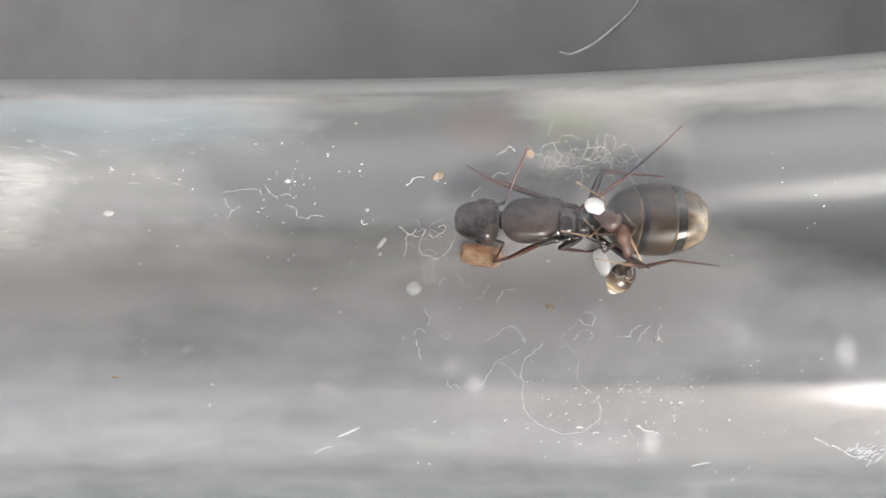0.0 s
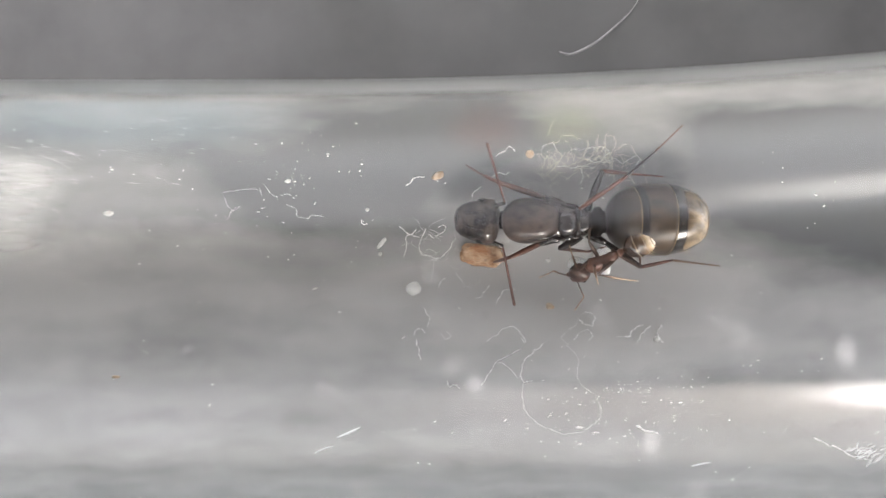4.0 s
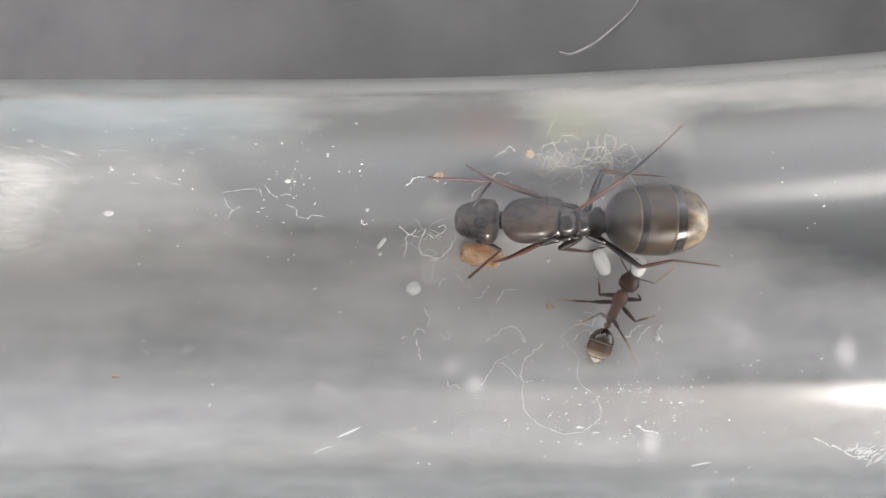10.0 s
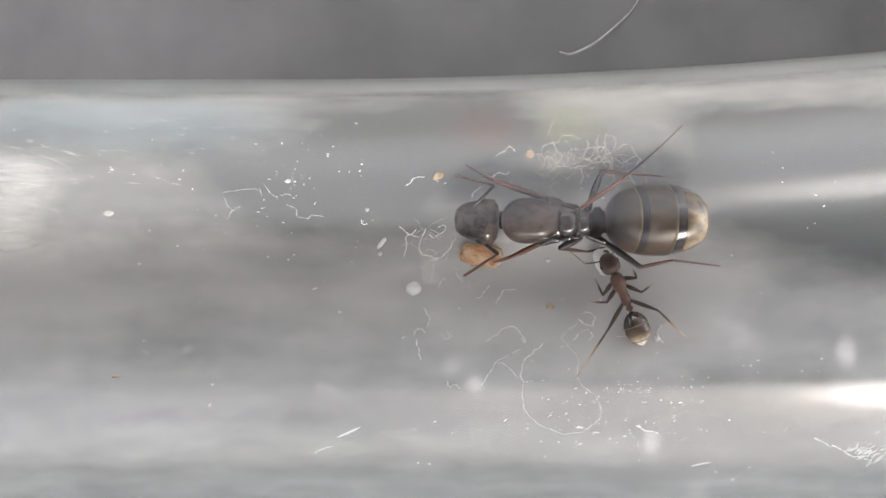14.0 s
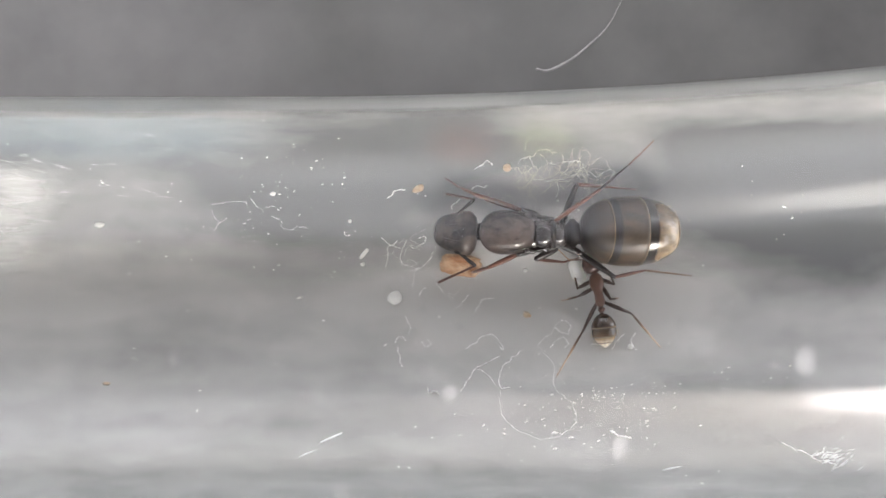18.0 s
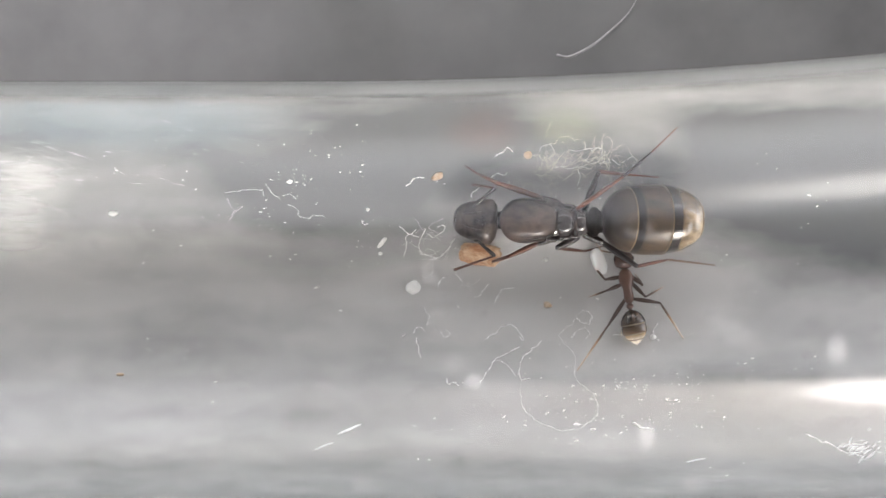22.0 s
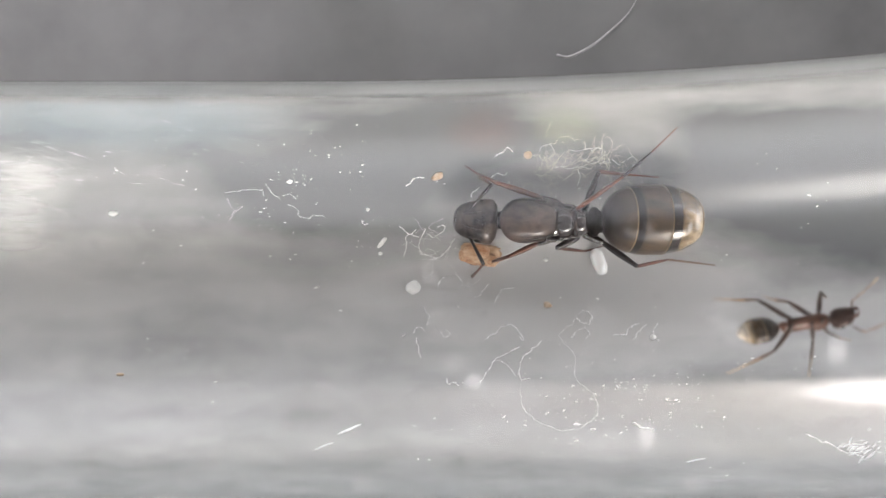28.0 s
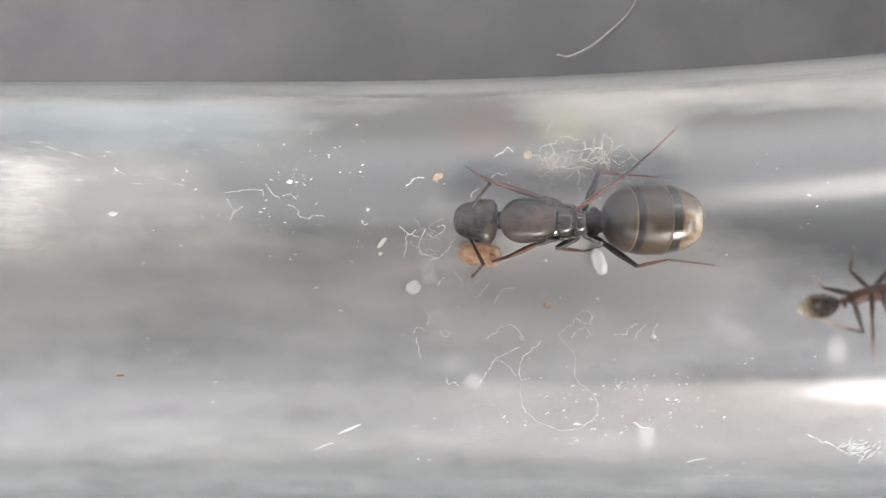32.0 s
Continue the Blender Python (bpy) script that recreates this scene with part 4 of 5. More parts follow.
thread([(1.95, 2.86), (2.23, 3.06), (2.46, 2.97), (2.64, 3.06)], 0.018, 36)
thread([(1.18, 2.08), (1.27, 2.35), (1.46, 2.48)], 0.018, 37)
thread([(5.1, 3.96), (5.6, 3.94), (6.09, 4.02), (6.44, 3.72), (6.1, 3.42), (5.72, 3.59)], 0.009, 38)
thread([(6.33, 3.42), (6.73, 3.59), (7.15, 3.42), (7.5, 3.64), (7.82, 3.6), (7.71, 3.33)], 0.009, 39)
thread([(4.6, 3.29), (5.06, 3.24), (5.56, 3.29), (6.02, 3.2)], 0.009, 40)
thread([(5.92, 3.89), (6.32, 4.02), (6.57, 3.81), (6.41, 3.55), (6.83, 3.46)], 0.009, 41)
thread([(3.84, 3.85), (4, 4.06), (4.27, 4.19), (4.46, 3.98)], 0.009, 42)
thread([(5.47, 3.2), (5.59, 2.84), (5.46, 2.58)], 0.009, 43)


def tangle(centre, spread, count, length, r, mat, label, seed, heading=0.0, fan=3.2, bend_most=0.22):
    """Loose, kinked threads matted together; heading and fan say which way most of them run."""
    rng = random.Random(seed)
    bm = bmesh.new()
    for k in range(count):
        x, y = centre[0] + rng.gauss(0, spread[0]), centre[1] + rng.gauss(0, spread[1])
        a, lift, pts = heading + rng.uniform(-fan, fan), rng.uniform(0.02, 0.3), []
        turn, n = rng.uniform(-bend_most, bend_most), rng.randint(7, 7 + length)
        x, y = x - 0.03 * n * math.cos(a), y - 0.03 * n * math.sin(a)
        for i in range(n):
            pts.append(on_floor(x, y, lift + 0.05 * math.sin(i * 0.5 + k)))
            if rng.random() < 0.05 + 0.9 * bend_most:
                a += rng.uniform(-0.9, 0.9)
                turn = rng.uniform(-bend_most, bend_most)
            a += turn + rng.uniform(-0.1, 0.1)
            x, y = x + 0.065 * math.cos(a), y + 0.065 * math.sin(a)
        limb(bm, pts, [r * (0.45 + 0.8 * rng.random()) for _ in pts], 4)
    tagged(part("silk_tangle", bm, mat), label, "silk", kind="stuff")


tangle((6.271, 3.572, 2.554), (0.75, 0.22), 44, 22, 0.008, CREAM_THREAD, "matted tangle of cream silk threads on the glass wall", 2, 0.0, 0.9, 0.26)
tangle((4.316, 3.416, 2.473), (0.2, 0.42), 34, 12, 0.006, CREAM_THREAD, "loose cream silk threads on the glass wall", 4, 1.6, 1.0, 0.28)
tangle((-0.65, 0.351, 0.81), (0.4, 0.5), 10, 14, 0.006, THREAD, "loose curls of fine white silk on the glass floor", 7)
tangle((-0.183, -0.465, 0.616), (0.25, 0.3), 9, 12, 0.007, THREAD, "loose curls of fine white silk on the glass floor", 9)
tangle((1.575, -1.402, 0.509), (0.5, 0.4), 4, 8, 0.007, THREAD, "loose curls of fine white silk on the glass floor", 12)


tangle((-16.962, 3.191, 2.415), (0.9, 0.4), 14, 24, 0.0025, COTTON, "loose white cotton fibres on the glass wall", 15, -0.14, 0.1, 0.02)
tangle((-17.192, 1.849, 1.456), (0.75, 0.7), 14, 22, 0.0025, COTTON, "loose white cotton fibres on the glass wall", 16, -0.05, 0.14, 0.03)


# ---- dust ----
def dust(name, count, place, size, seed, label, mat=DUST):
    rng = random.Random(seed)
    bm = bmesh.new()
    for k in range(count):
        x, y = place(rng)
        s = 1.0 * size * math.exp(rng.gauss(0, 0.5))
        a = rng.gauss(0.2, 0.5)
        long = rng.uniform(1, 3.4)
        made = bmesh.ops.create_icosphere(bm, subdivisions=1, radius=1.0)["verts"]
        z = floor_z(x, y, 0.4 * s)
        for v in made:
            q = v.co * (1 + 0.35 * noise.noise(v.co * 2 + Vector((k, seed, 0))))
            px, py = q.x * s * long, q.y * s
            v.co = (x + px * math.cos(a) - py * math.sin(a), y + px * math.sin(a) + py * math.cos(a), z + q.z * s * 0.6)
    tagged(part(name, bm, mat), label, "dust", kind="stuff")


def streaks():
    """Short pale dashes beside the cotton, all drawn out the same way."""
    rng = random.Random(21)
    bm = bmesh.new()
    lo, hi = (-17.78, 2.527, 1.884), (-8.008, 4.957, 4.776)
    for k in range(44):
        x, y = rng.uniform(lo[0], hi[0]), rng.uniform(lo[1], hi[1])
        if rng.random() > 1.1 - 0.06 * (x - lo[0]):
            continue
        n, a = rng.uniform(0.06, 0.3), rng.gauss(-0.16, 0.08)
        limb(bm, [on_floor(x + t * n * math.cos(a), y + t * n * math.sin(a) - 0.05 * t * t * n, 0.02) for t in (-1, -0.3, 0.3, 1)], [0.002, 0.006, 0.006, 0.002], 5)
    tagged(part("pale_dashes", bm, DUST), "short pale smear dashes on the glass wall beside the cotton", "dust", kind="stuff")


streaks()


def cluster(c, sx, sy):
    return lambda rng: (rng.gauss(c[0], sx), rng.gauss(c[1], sy))


dust("dust_specks", 330, lambda rng: (rng.uniform(-16, 16), rng.uniform(-7.2, 4.3)), 0.0125, 1, "scattered pale dust specks on the glass")
dust("dust_specks", 170, cluster((7.941, -6.616, 2.297), 2.4, 0.7), 0.014, 2, "band of pale dust specks low on the glass wall")
dust("dust_specks", 70, cluster((1.529, -7.038, 2.636), 2.6, 0.6), 0.012, 3, "pale dust specks low on the glass wall")
dust("dust_specks", 80, cluster((-6.4, 2.75, 2.049), 1.3, 0.55), 0.009, 4, "pale dust specks and crumbs on the glass wall")
dust("dust_specks", 40, cluster((-7.719, 1.575, 1.31), 1.5, 0.4), 0.012, 8, "pale dust specks and crumbs on the glass wall")
dust("dust_specks", 32, cluster((-4.121, 4.05, 3.318), 1.4, 0.5), 0.011, 5, "pale dust specks on the glass wall")
dust("dust_specks", 190, lambda rng: (rng.uniform(3, 14.5), rng.gauss(-6.4, 1.3)), 0.0115, 9, "fine glittering dust low on the glass wall")
dust("dust_specks", 18, cluster((-12.094, 3.625, 2.837), 2.0, 0.6), 0.015, 6, "pale dust specks on the glass wall")
dust("dust_specks", 30, cluster((7.55, -5.753, 1.67), 1.2, 0.3), 0.018, 7, "pale dust specks on the glass floor")


# ---- water spots, blurred dust, stains, haze and a painted reflection on the glass ----
def wall_patch(name, at, size, mat, label, category, turn=0, inside=False):
    bm = bmesh.new()
    rings, c = [], Vector(at)
    for i in range(9):
        ring = []
        for k in range(28 if i else 1):
            a = 2 * math.pi * k / 28
            px, py = size[0] * i / 8 * math.cos(a), size[1] * i / 8 * math.sin(a)
            x, y = c.x + px * math.cos(turn) - py * math.sin(turn), c.y + px * math.sin(turn) + py * math.cos(turn)
            d = max(-7.95, min(7.95, off_axis(x, y)))
            z = floor_z(x, y, 0.04) if inside else R_OUT + math.sqrt(64 - d * d) + 0.02
            ring.append(bm.verts.new((x - c.x, y - c.y, z - c.z)))
        rings.append(ring)
    stitch(bm, rings)
    ob = tagged(part(name, bm, mat), label, category)
    ob.matrix_world = mm(*c)


wall_patch("water_spot", (1.059, -4.384, 15.566), (0.42, 0.42), SPOT, "round whitish dried water spot on the glass", "water spot")
wall_patch("water_spot", (6.855, -6.298, 14.581), (0.38, 0.72), SPOT, "oblong whitish dried water spot on the glass", "water spot")
wall_patch("water_spot", (12.968, -3.292, 15.809), (0.5, 0.75), SPOT, "oblong whitish dried water spot on the glass", "water spot", 0.2)
wall_patch("water_spot", (9.51, -2.668, 15.931), (0.75, 0.6), FAINT_SPOT, "wide faint whitish dried water spot on the glass", "water spot")
for at in ((-3.821, -4.552, 15.516), (0.237, -3.713, 15.765), (-7.046, 1.449, 15.304), (8.62, -8.104, 12.891), (-2.75, -8.096, 12.952), (5.004, -2.158, 15.987)):
    wall_patch("faint_water_spot", at, (0.5, 0.48), FAINT_SPOT, "faint round water spot on the glass", "water spot")
# soft discs that imitate the blur of out-of-focus dust
rng = random.Random(77)
for k in range(46):
    u = (rng.uniform(-12.0, 13.5), rng.uniform(-7.6, 3.2))
    d = off_axis(*u)
    size = rng.uniform(0.1, 0.34)
    wall_patch("faint_water_spot", (u[0], u[1], R_OUT + math.sqrt(max(1, 64 - d * d))), (size, size * rng.uniform(0.8, 1.3)), FAINT_SPOT, "faint soft pale disc for an out-of-focus dust speck on the glass", "water spot", rng.uniform(0, 3))
wall_patch("red_tinted_stain", (1.6, 4.6, 4.182), (1.9, 1.0), RED_STAIN, "faint reddish iridescent stain on the glass wall", "stain", 0, True)
wall_patch("blue_tinted_stain", (-12.5, 5.0, 4.4), (9.0, 1.4), BLUE_REFLECTION, "pale blue reflection painted on the glass wall", "stain", 0, True)
wall_patch("green_tinted_stain", (4.84, 4.796, 4.113), (1.8, 0.95), GREEN_STAIN, "faint yellow-green iridescent stain on the glass wall", "stain", 0, True)
for at, size, turn in (((-16.6, 2.9, 2.2), (3.1, 1.3), -0.12), ((-17.4, 1.7, 1.5), (3.0, 1.5), -0.05), ((-17.6, 0.4, 1.0), (2.6, 1.3), 0.0)):
    wall_patch("cotton_smear", at, size, COTTON_HAZE, "whitish streaked cotton fluff on the glass wall", "cotton", turn, True)


# ---- glassy shards ----
def shards(at, count, spread, size, seed):
    rng = random.Random(seed)
    bm = bmesh.new()
    for k in range(count):
        x, y = at[0] + rng.gauss(0, spread[0]), at[1] + rng.gauss(0, spread[1])
        a, n, w = rng.gauss(0.5, 0.5), size * rng.uniform(0.6, 1.8), size * rng.uniform(0.15, 0.4)
        c = on_floor(x, y, 0.06 + 0.3 * rng.random())
        limb(bm, [c + Vector((t * n * math.cos(a), t * n * math.sin(a), 0.3 * n * t * rng.uniform(-1, 1))) for t in (-1, 0, 1)], [w * 0.3, w, w * 0.2], 4)
    tagged(part("glass_shards", bm, FLAKE, smooth=False), "cluster of bright glassy crystal shards on the glass wall", "shards", kind="stuff")


shards((16.378, -7.965, 3.857), 44, (0.3, 0.2), 0.12, 31)
shards((17.236, -7.731, 3.553), 10, (0.22, 0.22), 0.08, 32)


# ---- hair on the table ----
def table_hair():
    bm = bmesh.new()
    pts = curve_through([(4.741, 8.01, 0.6), (5.255, 7.951, 0.5), (6.148, 8.389, 0.3), (6.971, 9.055, 0.15), (7.789, 9.875, 0.08), (8.484, 11.15, 0.08)], 8)
    limb(bm, pts, [0.05, 0.055, 0.05, 0.035, 0.022, 0.015], 8)
    tagged(part("pale_bristle", bm, BRISTLE), "curved pale bristle lying on the grey tabletop", "bristle")


table_hair()


# ---- everything that moves ----
def aim(origin, target):
    """The pose at origin whose x axis points to target, in millimetres."""
    way = (Vector(target) - Vector(origin)).normalized()
    m = way.to_track_quat("X", "Z").to_matrix().to_4x4()
    m.translation = Vector(origin) * MM
    return m


def wall_pose(x, around, heading, lean=0.0):
    """The worker's pose on the inside of the tube: degrees round from its bottom, and heading on the unrolled wall, and how far the body leans over."""
    a, h = radians(around), radians(heading)
    up = Vector((0, -math.sin(a), math.cos(a)))
    fore = Vector((math.cos(h), math.sin(h) * math.cos(a), math.sin(h) * math.sin(a)))
    m = Matrix((fore, up.cross(fore), up)).transposed().to_4x4()
    m = m @ pose(0, 0, 0, lean)
    r, flare = R_IN - 0.85, 1 + bend(x) / 16
    m.translation = Vector((x, AXIS_Y + bend(x) / 2 + flare * r * math.sin(a), R_OUT - r * math.cos(a))) * MM
    return m


def keyed_pose(ob, t):
    keys = ob.animation_data
    loc, rot = [0.0] * 3, [0.0] * 4
    for c in keys.action.layers[0].strips[0].channelbag(keys.action_slot).fcurves:
        (loc if c.data_path == "location" else rot)[c.array_index] = c.evaluate(frame(t))
    return Matrix.LocRotScale(Vector(loc), Quaternion(rot).normalized(), None)


def two_bones(hip, foot, a, b, pole):
    """The knee of a leg with pieces a and b that reaches from hip towards foot, bent towards pole."""
    d = foot - hip
    n = max(abs(a - b) + 0.05, min(a + b - 0.02, d.length))
    way = d.normalized()
    up = pole - hip
    up = up - up.dot(way) * way
    up = up.normalized() if up.length > 1e-4 else way.orthogonal().normalized()
    c = max(-1.0, min(1.0, (a * a + n * n - b * b) / (2 * a * n)))
    return hip + way * a * c + up * a * math.sqrt(1 - c * c), hip + way * n


# where the worker's knees and feet are: seconds, knee x and y, foot x and y
STEPS = {
    "FL": [(3, 5.08, -1.12, 4.9, 0.02), (8, 4.18, -1.61, 3.96, -1.36), (9, 5.81, -1.7, 5.83, -0.94), (10, 6.31, -1.93, 6.34, -1.13), (11, 7.4, -1.91, 7.79, -1.31), (12, 6.92, -2.52, 7.1, -2), (13, 6.83, -2.11, 6.36, -1.59), (14, 6.58, -1.84, 6.2, -1.22), (17, 6.87, -1.53, 6.63, -0.95), (18, 6.96, -1.27, 6.31, -0.44), (19, 6.69, -1.88, 6.34, -1.4), (20, 6.18, -2.3, 6.25, -1.7), (21, 6.94, -1.75, 6.24, -0.56), (22, 7.03, -1.38, 6.2, -0.65), (23, 7.19, -0.92, 6.38, -0.65), (24, 6.96, -2.46, 6.29, -2.01), (25, 9.01, -3.94, 9.36, -4.54), (28, 12.92, -2.78, 13.51, -3.05), (29, 13.83, -3.99, 13.97, -4.11)],
    "FR": [(3, 5.39, -1.03, 5.24, 0.24), (6, 4.9, -1.45, 4.32, -0.21), (7, 5.27, -0.89, 4.92, -0.25), (8, 5.7, -1.61, 5.67, -0.85), (9, 6.95, -2.02, 7.28, -1.71), (10, 7.67, -2.07, 7.93, -1.82), (11, 8.22, -2.75, 8.43, -2.65), (12, 8.22, -2.79, 8.7, -2.51), (13, 8.03, -1.57, 7.97, -1.13), (14, 7.67, -1.16, 7.74, -0.81), (17, 8.16, -1.43, 7.95, -0.99), (18, 8.13, -0.99, 7.8, -0.59), (19, 7.98, -1.31, 7.41, -0.7), (20, 7.51, -1.65, 7.02, -0.79), (21, 8.14, -1.29, 7.84, -0.93), (22, 8.18, -1.49, 7.98, -1.05), (23, 8.18, -1.1, 8.4, -0.84), (24, 7.75, -1.56, 7.28, -1.12), (25, 7.88, -4.6, 8.26, -6.19), (28, 12.69, -1.82, 12.7, -1.64), (29, 13.85, -2.87, 14.16, -3.22)],
    "ML": [(0, 5.73, -0.19, 5.72, 0.89), (1, 5.55, 0.77, 5.73, 0.24), (2, 5.42, -0.52, 5.21, -0.24), (3, 7.03, -0.81, 6.68, 0.02), (6, 5.45, -2.75, 5.43, -2.97), (7, 5.08, -2.25, 4.93, -2.67), (8, 5.22, -2.47, 4.93, -2.92), (9, 5.02, -2.27, 3.94, -2.17), (10, 5.24, -2.22, 4.12, -2.05), (11, 6.17, -1.91, 5.74, -1.45), (12, 5.99, -3.15, 5.38, -3.17), (13, 6.72, -2.61, 6.08, -2.67), (14, 6.35, -2.27, 5.9, -2.17), (17, 6.54, -1.97, 6.07, -1.77), (18, 6.3, -1.58, 5.79, -1.75), (19, 6.43, -2.23, 5.87, -1.68), (20, 6.78, -2.92, 6.38, -2.54), (21, 6.71, -2.07, 5.78, -1.87), (22, 6.62, -1.75, 6.06, -2.01), (23, 6.45, -1.29, 6.08, -1.77), (24, 6.85, -3.18, 5.8, -3.88), (25, 8.92, -3.18, 9.14, -4.63), (28, 12.5, -3.1, 12.2, -4.21), (29, 12.88, -3.84, 12.57, -4.02), (31, 14.7, -3.04, 14.57, -3.74), (32, 14.42, -3.17, 14.35, -3.83)],
    "MR": [(0, 7.15, 1.13, 6.92, 1.37), (1, 5.78, 2.4, 6.27, 2), (2, 5.09, 1.1, 4.83, 1.44), (6, 5.63, -1.23, 5.47, -0.09), (7, 5.63, -1.11, 5.32, -0.67), (9, 7.44, -2.88, 8.43, -2.74), (10, 7.63, -2.95, 8.7, -2.69), (11, 7.56, -3.36, 8.63, -3.79), (12, 8.42, -3.81, 8.8, -3.97), (13, 8.19, -2.25, 8.66, -2), (14, 8.22, -1.75, 8.57, -1.41), (17, 8.04, -1.97, 8.32, -1.7), (18, 8.04, -1.88, 8.22, -1.63), (19, 8.14, -2.07, 8.28, -1.77), (20, 7.81, -2.12, 8.14, -1.73), (21, 8.02, -2.18, 8.26, -1.75), (22, 8.16, -1.98, 9.15, -1.59), (23, 8.37, -1.38, 9.01, -1.63), (24, 8.34, -2.18, 9.17, -1.63), (25, 6.52, -3.87, 5.57, -4.55), (28, 11.72, -1.73, 10.61, -1.59), (29, 12.92, -2.13, 12.36, -1.94)],
    "HL": [(0, 5.58, -1.52, 5.83, -0.37), (1, 6.4, 0.28, 6.68, -0.84), (2, 5.98, -0.67, 5.77, -0.15), (3, 7.07, -1.91, 8.12, -0.75), (6, 5.97, -3.04, 6.49, -2.74), (7, 5.4, -2.47, 6.36, -2.51), (8, 5.74, -2.43, 5.72, -3.47), (9, 5.56, -2.75, 5.28, -3.61), (10, 5.92, -2.81, 5.15, -3.24), (11, 5.97, -2.66, 5.04, -3.17), (12, 6.22, -3.63, 5.03, -3.74), (13, 6.76, -3.5, 5.08, -5.7), (14, 6.6, -3.38, 5.04, -5.65), (17, 6.57, -3.23, 5.4, -5.33), (18, 6.51, -3.29, 5.23, -5.41), (19, 6.73, -3.45, 5, -5.77), (20, 6.96, -3.41, 5, -5.8), (21, 6.62, -3.34, 4.95, -5.77), (22, 6.62, -3.38, 4.95, -5.77), (23, 6.62, -3.15, 5, -5.75), (24, 7.81, -2.94, 7.44, -5.75), (25, 8.23, -2.53, 9.2, -1.82), (28, 11.09, -3.42, 9.49, -4.15), (29, 11.74, -3.69, 9.86, -4.13)],
    "HR": [(0, 8.3, -0.51, 7.72, -0.78), (1, 7.78, 1.34, 8.66, 1.27), (2, 6.3, 2.07, 6.5, 2.6), (3, 6.81, 0.35, 7.72, 1.58), (6, 6.6, -2.47, 7.91, 0.14), (7, 7.13, -1.29, 7.35, -0.85), (8, 6.22, -1.41, 6.5, -0.99), (9, 6.72, -3.34, 7.68, -3.17), (10, 7.26, -3.56, 7.91, -4.59), (11, 7.22, -3.43, 7.91, -4.57), (12, 7.67, -4.11, 8.61, -5.78), (13, 8.83, -2.7, 10.05, -3.79), (14, 8.74, -2.61, 10.05, -3.76), (17, 8.62, -2.43, 9.88, -3.65), (18, 8.74, -2.35, 9.96, -3.71), (19, 8.69, -2.62, 10.02, -3.75), (20, 8.6, -2.99, 10.04, -3.75), (21, 8.76, -2.46, 9.95, -3.72), (22, 8.76, -2.35, 9.95, -3.72), (23, 9.1, -1.95, 10.02, -3.72), (24, 8.76, -2.6, 9.97, -3.75), (25, 6.98, -2.6, 6.01, -2.45), (28, 10.69, -1.81, 8.96, -1.66), (29, 11.89, -2, 9.82, -1.51), (30, 14.97, -1.41, 13.71, -1.68), (31, 13.96, -1.35, 12.74, -0.97), (32, 13.41, -1.44, 12.29, -0.9)],
}


def stance(leg, t):
    """Knee and foot between two known steps; nothing where she turns or climbs."""
    rows = STEPS[leg]
    if 24.05 < t < 24.95 or 25.25 < t < 27.75:
        return None
    for a, b in zip(rows, rows[1:]):
        if a[0] - 1e-6 <= t <= b[0] + 1e-6 and b[0] - a[0] < 3.1:
            k = (t - a[0]) / (b[0] - a[0])
            k = k * k * (3 - 2 * k)
            return [p + (q - p) * k for p, q in zip(a[1:], b[1:])]
    return list(rows[-1][1:]) if t == rows[-1][0] else None


